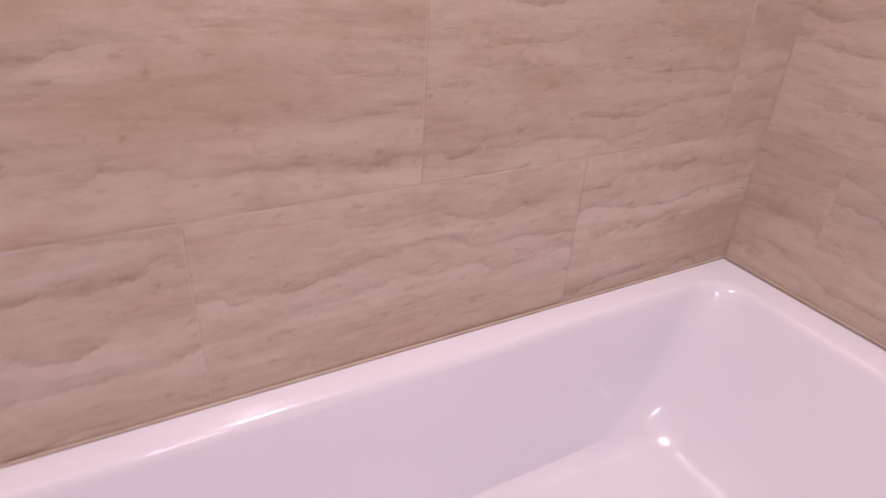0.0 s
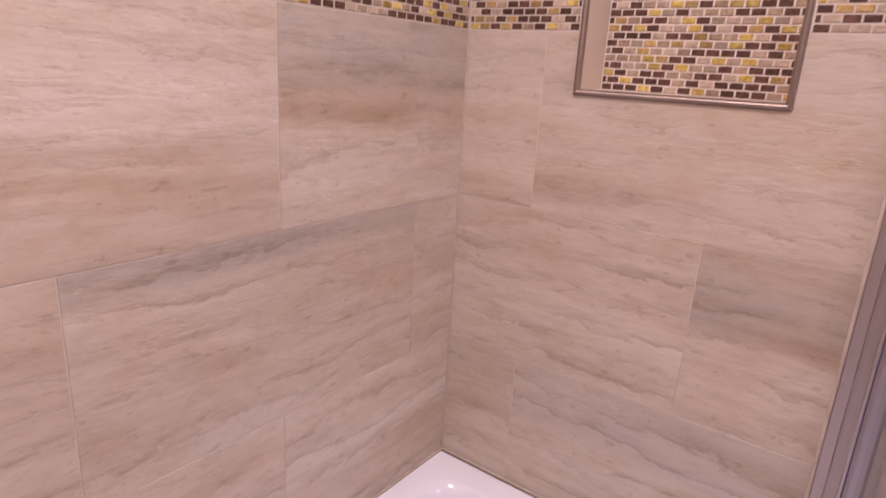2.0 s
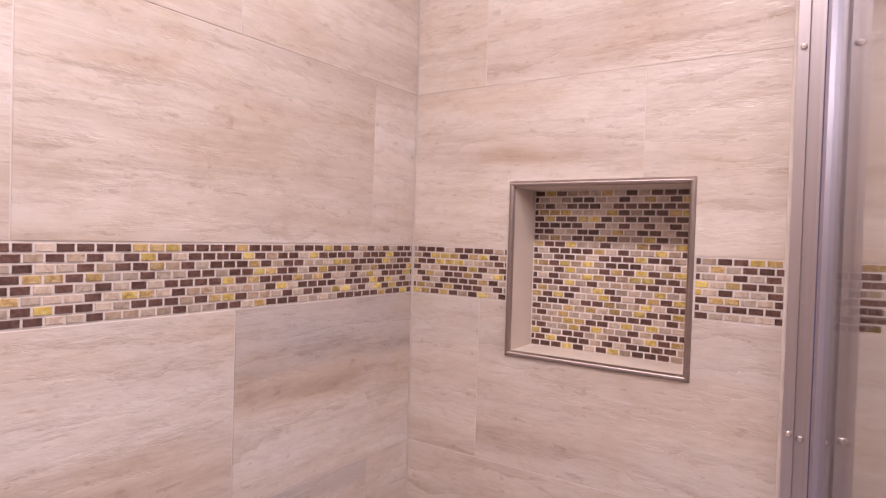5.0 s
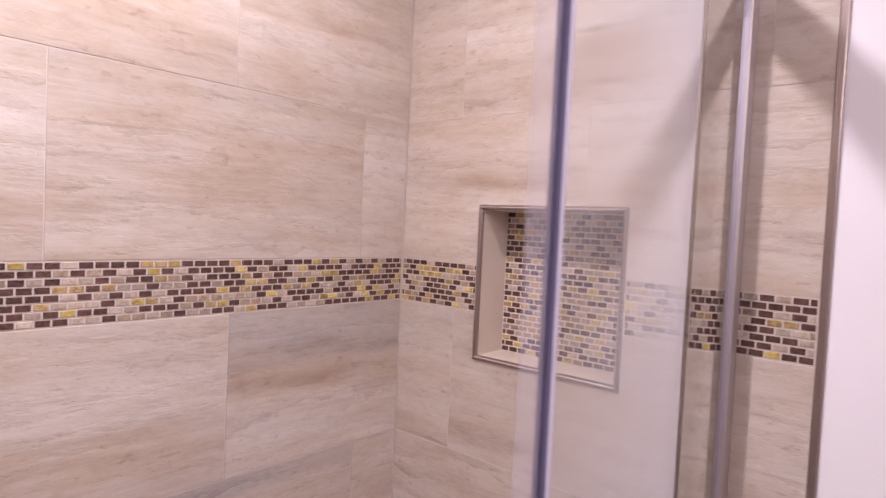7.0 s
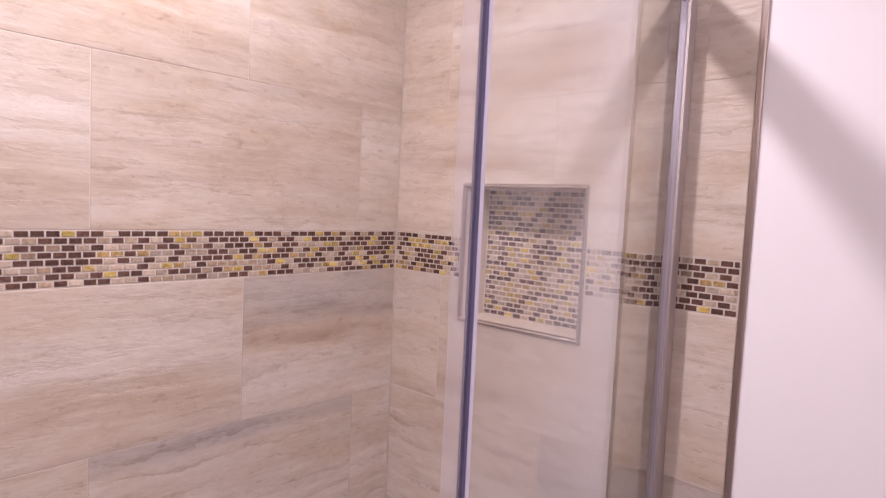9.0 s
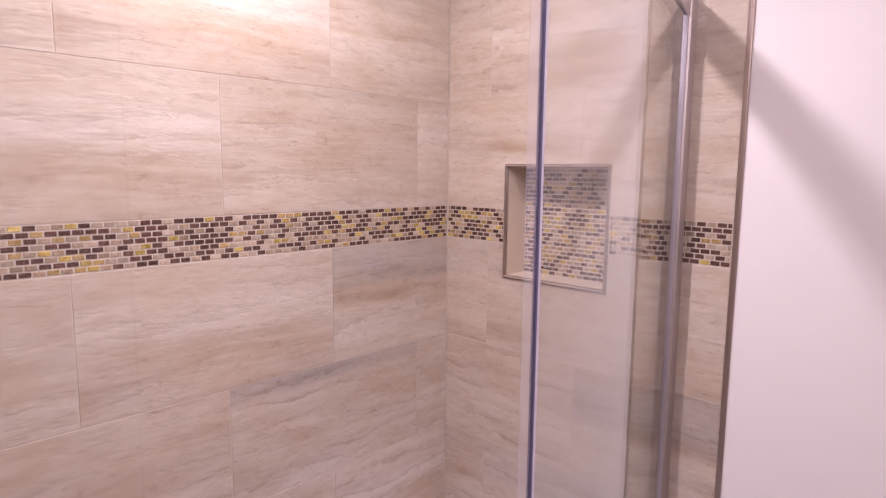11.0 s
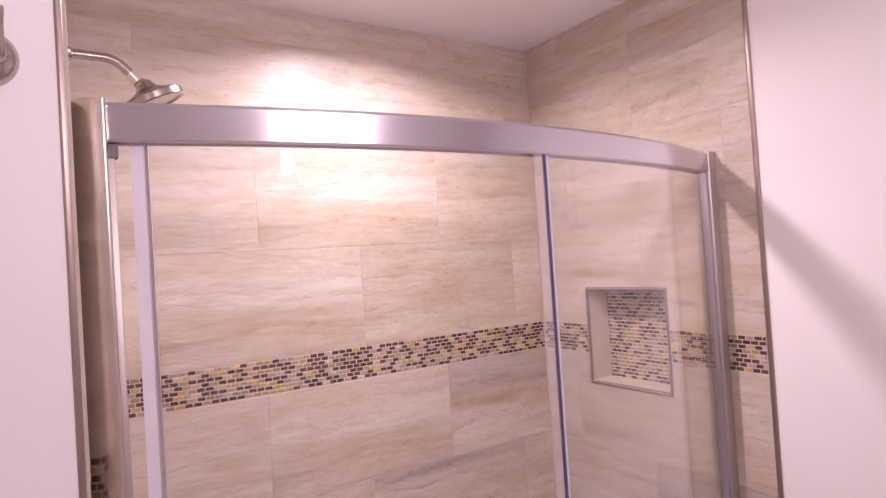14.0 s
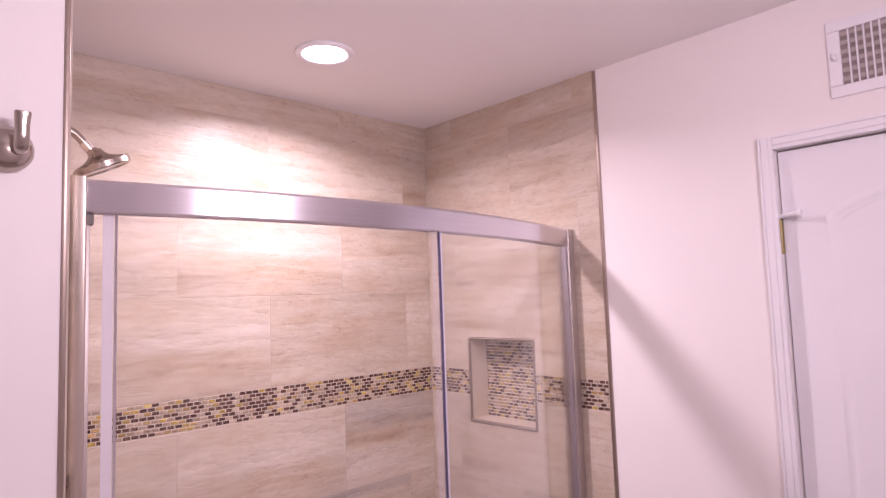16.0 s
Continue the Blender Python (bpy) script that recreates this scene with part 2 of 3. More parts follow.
PEWTER = brushed("pewter_edge_trim", (0.42, 0.34, 0.30), 0.42, 0.7, False)
ALUMINIUM = brushed("satin_aluminium", (0.79, 0.76, 0.82), 0.30, 0.92)
PALE_PVC = plain("pale_door_seal", (0.64, 0.60, 0.70), 0.35, vary=0.03, scale=10)
LEAD_PVC = plain("pale_lead_seal", (0.82, 0.78, 0.86), 0.30, vary=0.03, scale=10)
GASKET = plain("dark_gasket", (0.10, 0.085, 0.17), 0.4, vary=0.1, scale=12)
BRASS = plain("aged_brass", (0.32, 0.26, 0.13), 0.48, 1.0, vary=0.15, scale=60)
VENT_GREY = plain("vent_louvre_paint", (0.44, 0.375, 0.37), 0.5, vary=0.08, scale=30)
DUCT_SHADE = plain("duct_shade", (0.27, 0.22, 0.22), 0.7, vary=0.1)
DARK = plain("duct_dark", (0.20, 0.17, 0.17), 0.8, vary=0.1)
FLOOR = plain("floor_tile", (0.42, 0.36, 0.31), 0.4, vary=0.1, scale=5, grain=0.05)
GLASS = clear_glass("clear_glass", (0.985, 0.99, 0.985), 2.1)
# reflects less than GLASS, so the short pane's free end barely shows
FAINT_GLASS = clear_glass("faint_clear_glass", (0.997, 0.998, 0.997), 0.45)
CLEAR_SEAL = cloudy("cloudy_vinyl_seal", (0.74, 0.69, 0.74), 0.17)
CHIPS = [chip("brown_glass_chip", [(0.062, 0.027, 0.020), (0.14, 0.072, 0.052)], 0.26),
         chip("beige_stone_chip", [(0.31, 0.22, 0.15), (0.42, 0.325, 0.245), (0.51, 0.415, 0.33)], 0.34),
         chip("taupe_stone_chip", [(0.23, 0.145, 0.085), (0.34, 0.245, 0.165), (0.41, 0.32, 0.24)], 0.34),
         chip("gold_chip", [(0.30, 0.19, 0.055), (0.54, 0.39, 0.10), (0.64, 0.52, 0.24)], 0.22, 0.1),
         chip("amber_chip", [(0.25, 0.145, 0.055), (0.42, 0.28, 0.10), (0.52, 0.40, 0.24)], 0.22, 0.1, 140.0)]
LAMP_GLOW = glowing("lamp_lens", WARM, 9.0)
BULB_GLOW = glowing("bulb_glass", WARM, 6.0)

# ---- mesh helpers ----


def mesh_of(name, bm, mat, smooth=None):
    bmesh.ops.recalc_face_normals(bm, faces=bm.faces)
    me = bpy.data.meshes.new(name)
    bm.to_mesh(me)
    bm.free()
    for m in (mat if isinstance(mat, (list, tuple)) else (mat,)):
        me.materials.append(m)
    if smooth is not None:
        me.polygons.foreach_set("use_smooth", [True] * len(me.polygons))
        me.set_sharp_from_angle(angle=radians(smooth))
    return me


def part(name, bm, mat, parent=None, label="", smooth=None):
    """One mesh object from a bmesh, under a thing or a part."""
    ob = new(name, mesh_of(name, bm, mat, smooth))
    ob.parent = parent
    return tagged(ob, label)


def empty(name, place, label, category, group="", kind=""):
    ob = new(name)
    ob.location = place
    return tagged(ob, label, category, group, kind)


def box(x0, x1, y0, y1, z0, z1, bevel=0.0, bm=None):
    bm = bm or bmesh.new()
    made = bmesh.ops.create_cube(bm, size=1, matrix=Matrix.LocRotScale(((x0 + x1) / 2, (y0 + y1) / 2, (z0 + z1) / 2), None, (abs(x1 - x0), abs(y1 - y0), abs(z1 - z0))))
    if bevel:
        edges = {e for v in made["verts"] for e in v.link_edges}
        bmesh.ops.bevel(bm, geom=list(edges), offset=bevel, segments=2, profile=0.5, affect="EDGES")
    return bm


def lathe(profile, steps=40, m=None):
    """A body turned round z from (radius, z) points."""
    bm = bmesh.new()
    rings = []
    for r, z in profile:
        if r < 1e-6:
            rings.append([bm.verts.new((0, 0, z))])
        else:
            rings.append([bm.verts.new((r * math.cos(2 * math.pi * i / steps), r * math.sin(2 * math.pi * i / steps), z)) for i in range(steps)])
    for a, b in zip(rings, rings[1:]):
        for i in range(steps):
            j = (i + 1) % steps
            if len(a) == 1 and len(b) > 1:
                bm.faces.new((a[0], b[i], b[j]))
            elif len(b) == 1 and len(a) > 1:
                bm.faces.new((a[i], a[j], b[0]))
            elif len(a) > 1:
                bm.faces.new((a[i], a[j], b[j], b[i]))
    if m:
        bm.transform(m)
    return bm


def tube(points, radii, sides=16):
    """A round bar along points with a radius at each; the ends are closed."""
    bm = bmesh.new()
    rings = []
    for i, p in enumerate(points):
        a, b = points[max(0, i - 1)], points[min(len(points) - 1, i + 1)]
        q = (Vector(b) - Vector(a)).to_track_quat("Z", "Y")
        rings.append([bm.verts.new(Vector(p) + q @ Vector((radii[i] * math.cos(2 * math.pi * k / sides), radii[i] * math.sin(2 * math.pi * k / sides), 0))) for k in range(sides)])
    for a, b in zip(rings, rings[1:]):
        for k in range(sides):
            bm.faces.new((a[k], a[(k + 1) % sides], b[(k + 1) % sides], b[k]))
    bm.faces.new(rings[0]), bm.faces.new(rings[-1])
    return bm


def swept(profile, path, normals):
    """A closed profile of (out, up) points carried along path; out runs along each normal."""
    bm = bmesh.new()
    rings = [[bm.verts.new(Vector(p) + o * Vector(n) + Vector((0, 0, u))) for o, u in profile] for p, n in zip(path, normals)]
    k = len(profile)
    for a, b in zip(rings, rings[1:]):
        for i in range(k):
            bm.faces.new((a[i], a[(i + 1) % k], b[(i + 1) % k], b[i]))
    bm.faces.new(rings[0]), bm.faces.new(rings[-1])
    return bm


def extruded(outline, z0, z1, bevel=0.0):
    """A prism over a plan outline of (x, y) points."""
    bm = bmesh.new()
    lo = [bm.verts.new((x, y, z0)) for x, y in outline]
    hi = [bm.verts.new((x, y, z1)) for x, y in outline]
    n = len(outline)
    for i in range(n):
        bm.faces.new((lo[i], lo[(i + 1) % n], hi[(i + 1) % n], hi[i]))
    bm.faces.new(lo), bm.faces.new(hi)
    if bevel:
        bmesh.ops.bevel(bm, geom=[e for e in bm.edges if all(abs(v.co.z - z1) < 1e-6 for v in e.verts)], offset=bevel, segments=2, profile=0.5, affect="EDGES")
    return bm


# ---- structure ----
X_LEFT = -1.552          # tiled face of the plumbing wall
Y_EDGE = -0.880          # where the tile ends towards the room
RIM = 0.386              # top of the bathtub's rim
BAND_LO, BAND_HI = 1.306, 1.408
ROOM_X, ROOM_Y = -2.60, -2.38
N_Y0, N_Y1, N_Z0, N_Z1 = -0.572, -0.230, 1.201, 1.538   # niche with its metal frame
N_DEEP = 0.090


def structure(name, bm, mat, label, category):
    ob = part(name, bm, mat, None, label)
    return tagged(ob, "", category, "", "structure")


floor = structure("floor", box(ROOM_X - 0.1, 0.1, ROOM_Y - 0.1, 0.12, -0.1, 0.0), FLOOR, "brown stone-look bathroom floor", "floor")
ceiling = structure("ceiling", box(ROOM_X - 0.1, 0.2, ROOM_Y - 0.1, 0.14, CEIL, CEIL + 0.1), CEILING_PAINT, "smooth white painted bathroom ceiling", "ceiling")
wall_back = structure("wall_back", box(X_LEFT - 0.12, 0.2, 0.0006, 0.12, 0, CEIL), GROUT, "shower back wall of travertine-look tiles with a mosaic band", "wall")
wall_left = structure("wall_left", box(X_LEFT - 0.10, X_LEFT - 0.0006, Y_EDGE + 0.008, 0.0006, 0, CEIL), GROUT, "plumbing wall of travertine-look tiles with a mosaic band", "wall")

# the tiled right wall, with a hole for the niche
bm = bmesh.new()
hy0, hy1, hz0, hz1 = N_Y0 + 0.008, N_Y1 - 0.008, N_Z0 + 0.008, N_Z1 - 0.008
for y0, y1, z0, z1 in ((Y_EDGE, hy0, 0, CEIL), (hy1, 0.0006, 0, CEIL), (hy0, hy1, 0, hz0), (hy0, hy1, hz1, CEIL)):
    box(0.0006, 0.12, y0, y1, z0, z1, bm=bm)
wall_right = structure("wall_right", bm, GROUT, "tiled shower end wall with a recessed niche", "wall")

DOOR_Y0, DOOR_Y1, DOOR_Z = -2.201, -1.429, 2.067   # opening for the bathroom door
bm = bmesh.new()
for y0, y1, z0, z1 in ((DOOR_Y1, Y_EDGE - 0.004, 0, CEIL), (ROOM_Y, DOOR_Y0, 0, CEIL), (DOOR_Y0, DOOR_Y1, DOOR_Z, CEIL)):
    box(0.003, 0.12, y0, y1, z0, z1, bm=bm)
wall_door = structure("wall_door", bm, PAINT, "pale painted wall beside the shower and round the door", "wall")
wall_hook = structure("wall_hook", box(ROOM_X, X_LEFT - 0.013, Y_EDGE, Y_EDGE + 0.10, 0, CEIL), PAINT, "pale painted wall end beside the shower with a robe hook", "wall")
wall_west = structure("wall_west", box(ROOM_X - 0.1, ROOM_X, ROOM_Y, Y_EDGE + 0.1, 0, CEIL), PAINT, "plain pale painted bathroom wall", "wall")
wall_south = structure("wall_south", box(ROOM_X, 0.12, ROOM_Y - 0.1, ROOM_Y, 0, CEIL), PAINT, "plain pale painted bathroom wall with the vanity light", "wall")
structure("wall_hall", box(0.16, 0.2, DOOR_Y0 - 0.2, DOOR_Y1 + 0.2, 0, CEIL), PAINT, "plain wall closing the doorway behind the door", "wall")

# metal edge trims where the tile meets the painted walls
def edge_trim(x0, x1, y0, y1):
    return box(x0, x1, y0, y1, 0.0, CEIL - 0.002, 0.003)


tagged(part("tile_trim", edge_trim(-0.003, 0.010, Y_EDGE - 0.008, Y_EDGE + 0.004), PEWTER, None, "brushed pewter edge trim where the tile meets paint"), "", "trim", "tile edge trims", "structure")
tagged(part("tile_trim", edge_trim(X_LEFT - 0.014, X_LEFT - 0.005, Y_EDGE - 0.004, Y_EDGE + 0.010), PEWTER, None, "brushed pewter edge trim at the wall end"), "", "trim", "tile edge trims", "structure")

# ---- tiles ----
JOINT = 0.0016
rng = random.Random(7)
tile_meshes = {}


def tile_mesh(w, h, thick=0.008):
    key = (round(w, 4), round(h, 4))
    if key not in tile_meshes:
        bm = bmesh.new()
        box(-w / 2, w / 2, 0, thick, -h / 2, h / 2, bm=bm)
        front = [e for e in bm.edges if all(v.co.y < 1e-6 for v in e.verts)]
        bmesh.ops.bevel(bm, geom=front, offset=0.0004, segments=1, affect="EDGES")
        tile_meshes[key] = mesh_of("stone_tile", bm, TILE)
    return tile_meshes[key]


def lay_tile(wall, along, a0, a1, z0, z1, band, deep, ledge_print_shade):
    """A tile from a0 to a1 along the wall. along: 'back', 'right' or 'left'."""
    w, h = a1 - a0 - JOINT, z1 - z0 - JOINT
    if w < 0.004 or h < 0.004:
        return
    ob = new("stone_tile", tile_mesh(w, h))
    a, z, lift = (a0 + a1) / 2, (z0 + z1) / 2, rng.uniform(0, 0.0003)
    ob.matrix_world = {"back": pose(a, -lift, z), "right": pose(-lift, a, z, 0, 0, -90), "left": pose(X_LEFT + lift, a, z, 0, 0, 90)}[along]
    ob.parent = wall
    ob.color = (rng.random(), band, deep, ledge_print_shade)


def lay_notched(wall, a0, a1, z0, z1, band, deep, ledge_print_shade):
    """A tile of the right wall that is cut round the niche, in one piece."""
    h = JOINT / 2
    a0, a1, z0, z1 = a0 + h, a1 - h, z0 + h, z1 - h
    m0, m1 = max(a0, N_Y0), min(a1, N_Y1)
    pieces = [(a0, N_Y0, z0, z1)] * (a0 < N_Y0) + [(N_Y1, a1, z0, z1)] * (a1 > N_Y1) + [(m0, m1, z0, N_Z0)] * (z0 < N_Z0) + [(m0, m1, N_Z1, z1)] * (z1 > N_Z1)
    ca, cz = (a0 + a1) / 2, (z0 + z1) / 2
    bm = bmesh.new()
    for b0, b1, c0, c1 in pieces:
        if b1 - b0 > 0.003 and c1 - c0 > 0.003:
            box(ca - b1, ca - b0, 0, 0.008, c0 - cz, c1 - cz, bm=bm)
    if not bm.verts:
        return
    ob = new("stone_tile", mesh_of("cut_tile", bm, TILE))
    ob.matrix_world = pose(0, ca, cz, 0, 0, -90)
    ob.parent = wall
    ob.color = (rng.random(), band, deep, ledge_print_shade)


ROWS_Z = [(0.375, 0.676, "A"), (0.676, 0.988, "B"), (0.988, BAND_LO, "A"), (BAND_HI, 1.727, "B"), (1.727, 2.040, "A"), (2.040, 2.353, "B"), (2.353, CEIL, "A")]
CUTS = {"back": {"A": [X_LEFT + 0.002, -1.076, -0.450, -0.001], "B": [X_LEFT + 0.002, -1.380, -0.755, -0.135, -0.001]},
        "right": {"A": [Y_EDGE + 0.004, -0.790, -0.170, -0.002], "B": [Y_EDGE + 0.004, -0.485, -0.002]},
        "left": {"A": [Y_EDGE + 0.010, -0.700, -0.080, -0.002], "B": [Y_EDGE + 0.010, -0.400, -0.002]}}
# how grey the band at a tile's top is, and how far down it reaches
GREY = {("back", 2, 2): (1.0, 0.55), ("back", 1, 2): (1.0, 0.0), ("right", 1, 0): (0.9, 0.7), ("back", 3, 2): (0.3, 0.3), ("right", 0, 1): (0.5, 0.5), ("back", 4, 0): (0.35, 0.3)}


def lay_row(wall, along, row):
    z0, z1, kind = ROWS_Z[row]
    cuts = CUTS[along][kind]
    for i, (a0, a1) in enumerate(zip(cuts, cuts[1:])):
        band, deep = GREY.get((along, row, i), (rng.choice((0, 0, 0.15, 0.3)), 0.3))
        # lower two rows get stronger ledge colour in place of light grazing the relief
        ledge_print_shade = (0.95 if row < 2 else 0.55) + rng.uniform(-0.1, 0.05)
        if along == "right" and z1 > N_Z0 and z0 < N_Z1 and a0 < N_Y1 and a1 > N_Y0:
            lay_notched(wall, a0, a1, z0, z1, band, deep, ledge_print_shade)
        else:
            lay_tile(wall, along, a0, a1, z0, z1, band, deep, ledge_print_shade)


for wall, along in ((wall_back, "back"), (wall_right, "right"), (wall_left, "left")):
    for row in range(len(ROWS_Z)):
        lay_row(wall, along, row)

# ---- niche ----
niche = empty("niche", (0, (N_Y0 + N_Y1) / 2, N_Z0), "square recessed shower niche lined with mosaic and framed in metal", "niche", kind="structure")
inv = Matrix.Translation(niche.location).inverted()


def niche_part(name, bm, mat, label=""):
    bm.transform(inv)
    return part(name, bm, mat, niche, label)


E = 0.011
back_bed = niche_part("niche_back", box(N_DEEP + 0.0012, N_DEEP + 0.02, N_Y0, N_Y1, N_Z0, N_Z1), PALE_GROUT, "pale grout bed behind the mosaic")
for name, y0, y1, z0, z1 in (("niche_side", N_Y0 + 0.001, N_Y0 + E, N_Z0 + E, N_Z1 - E), ("niche_side", N_Y1 - E, N_Y1 - 0.001, N_Z0 + E, N_Z1 - E),
                             ("niche_sill", N_Y0 + 0.001, N_Y1 - 0.001, N_Z0 + 0.001, N_Z0 + E), ("niche_top", N_Y0 + 0.001, N_Y1 - 0.001, N_Z1 - E, N_Z1 - 0.001)):
    niche_part(name, box(0.004, N_DEEP + 0.001, y0, y1, z0, z1), NICHE_STONE, "smooth pale stone lining")


def frame_strip(p, q, inward):
    """A half-round strip from corner p to corner q of the opening, (y, z), mitred at both ends."""
    bm = bmesh.new()
    along = (Vector(q) - Vector(p)).normalized()
    ends = []
    for corner, way in ((Vector(p), along), (Vector(q), -along)):
        ring = []
        for i in range(9):
            u = E * i / 8
            c = corner + way * u + Vector(inward) * u
            ring.append(bm.verts.new((0.0036 - 0.0095 * math.sin(math.pi * (0.06 + 0.88 * i / 8)) ** 0.7, c.x, c.y)))
        ring += [bm.verts.new((0.0038, c.x, c.y)), bm.verts.new((0.0038, corner.x, corner.y))]
        ends.append(ring)
    n = len(ends[0])
    for i in range(n):
        bm.faces.new((ends[0][i], ends[0][(i + 1) % n], ends[1][(i + 1) % n], ends[1][i]))
    bm.faces.new(ends[0]), bm.faces.new(ends[1])
    bm.transform(inv)
    part("niche_trim", bm, PEWTER, niche, "brushed pewter frame strip", 50)


for p, q, inward in (((N_Y0, N_Z0), (N_Y0, N_Z1), (1, 0)), ((N_Y1, N_Z1), (N_Y1, N_Z0), (-1, 0)), ((N_Y1, N_Z0), (N_Y0, N_Z0), (0, 1)), ((N_Y0, N_Z1), (N_Y1, N_Z1), (0, -1))):
    frame_strip(p, q, inward)

# ---- bathtub ----


def bow(x):
    """How far the bowed front stands out at x."""
    u = (x + 0.765) / 0.735
    return 0.105 * max(0.0, 1 - u * u)


def rounded_loop(x0, x1, y0, y1, r, n=10):
    pts = []
    for cx, cy, a in ((x1 - r, y1 - r, 0), (x0 + r, y1 - r, 90), (x0 + r, y0 + r, 180), (x1 - r, y0 + r, 270)):
        pts += [(cx + r * math.cos(radians(a + 90 * i / n)), cy + r * math.sin(radians(a + 90 * i / n))) for i in range(n + 1)]
    out = []
    for i, (ax, ay) in enumerate(pts):
        bx, by = pts[(i + 1) % len(pts)]
        k = 12 if i % (n + 1) == n else 1
        out += [(ax + (bx - ax) * j / k, ay + (by - ay) * j / k) for j in range(k)]
    return out


bm = bmesh.new()
T_X0, T_X1, T_Y0, T_Y1 = X_LEFT + 0.002, -0.002, -0.800, -0.002
loops = [(0, 0, 0, 0, 0.0, 0.004), (0, 0, 0, 0, 0.370, 0.004), (0.003, 0.003, 0.003, 0.001, 0.380, 0.004), (0.010, 0.008, 0.010, 0.004, RIM, 0.006),
         (0.060, 0.062, 0.085, 0.045, RIM - 0.001, 0.070), (0.068, 0.072, 0.094, 0.052, RIM - 0.006, 0.075), (0.074, 0.082, 0.100, 0.057, RIM - 0.020, 0.080), (0.085, 0.125, 0.112, 0.070, 0.26, 0.090),
         (0.098, 0.190, 0.128, 0.085, 0.15, 0.10), (0.115, 0.235, 0.150, 0.105, 0.095, 0.11), (0.150, 0.285, 0.185, 0.140, 0.075, 0.11), (0.30, 0.45, 0.30, 0.28, 0.068, 0.09)]
rings = []
for left, right, front, rear, z, r in loops:
    ring = []
    for x, y in rounded_loop(T_X0 + left, T_X1 - right, T_Y0 + front, T_Y1 - rear, r):
        w = max(0.0, min(1.0, (-0.25 - y) / 0.45))
        ring.append(bm.verts.new((x, y - bow(x) * w * w, z)))
    rings.append(ring)
for a, b in zip(rings, rings[1:]):
    for i in range(len(a)):
        bm.faces.new((a[i], a[(i + 1) % len(a)], b[(i + 1) % len(b)], b[i]))
bm.faces.new(rings[-1])
bathtub = tagged(part("bathtub", bm, ACRYLIC, None, "glossy white acrylic alcove bathtub with a flat rim", smooth=40), "", "bathtub")
part("drain", lathe([(0, 0.004), (0.018, 0.005), (0.030, 0.003), (0.034, 0.0)], 24, pose(-1.22, -0.41, 0.069)), POLISHED, bathtub, "round metal drain cover", smooth=40)

# caulk beads along the tub and the corner
for x0, x1, y0, y1 in ((X_LEFT + 0.002, -0.004, -0.0045, -0.0008), (-0.0045, -0.0008, -0.700, -0.004)):
    tagged(part("caulk_bead", box(x0, x1, y0, y1, RIM - 0.002, RIM + 0.0035, 0.0012), CAULK, None, "thin tan caulk bead along the bathtub rim"), "", "caulk", "caulk beads", "structure")
tagged(part("caulk_bead", box(-0.0026, -0.0004, -0.0026, -0.0004, RIM + 0.004, CEIL - 0.002, 0.0008), CAULK, None, "thin tan caulk bead in the tiled corner"), "", "caulk", "caulk beads", "structure")
tagged(part("caulk_bead", box(-0.0075, -0.0008, -0.7075, -0.7015, RIM, 1.93, 0.002), CAULK, None, "thin tan caulk bead beside the door jamb"), "", "caulk", "caulk beads", "structure")

# ---- bowed sliding shower door ----


def y_bow(x):
    return -0.745 - bow(x)


def bow_path(x0, x1, steps=24, z=0.0, tilt=0.0):
    pts, nor = [], []
    for i in range(steps + 1):
        x = x0 + (x1 - x0) * i / steps
        slope = (y_bow(x + 0.001) - y_bow(x - 0.001)) / 0.002
        nor.append(Vector((slope, -1, 0)).normalized())
        pts.append((x, y_bow(x), z - tilt * (x + 0.765) / 0.735))
    return pts, nor


HEAD_LO, HEAD_HI, HEAD_TILT = 1.867, 1.927, 0.007   # the header sits a little higher at the plumbing end
door_set = empty("shower_door", (-0.765, -0.80, RIM), "bowed sliding glass shower door in a satin aluminium frame", "shower door")
dinv = Matrix.Translation(door_set.location).inverted()


def door_part(name, bm, mat, label="", smooth=None, parent=None):
    bm.transform(dinv)
    return part(name, bm, mat, parent or door_set, label, smooth)


# out is positive towards the room
head = [(0.015, HEAD_LO), (0.018, HEAD_LO + 0.003), (0.018, HEAD_HI - 0.006), (0.014, HEAD_HI), (-0.014, HEAD_HI), (-0.018, HEAD_HI - 0.005),
        (-0.018, HEAD_LO), (-0.0145, HEAD_LO), (-0.0145, HEAD_LO + 0.006), (0.0115, HEAD_LO + 0.006), (0.0115, HEAD_LO)]
door_part("header_rail", swept(head, *bow_path(-1.507, -0.034, 40, 0.0, HEAD_TILT)), ALUMINIUM, "bowed satin aluminium header rail", 30)
sill = [(0.030, RIM), (0.030, RIM + 0.012), (0.022, RIM + 0.026), (0.017, RIM + 0.026), (0.016, RIM + 0.010), (-0.018, RIM + 0.010), (-0.019, RIM + 0.030), (-0.024, RIM + 0.030), (-0.027, RIM)]
door_part("bottom_track", swept(sill, *bow_path(-1.507, -0.034, 40)), ALUMINIUM, "bowed aluminium bottom track on the tub rim", 30)

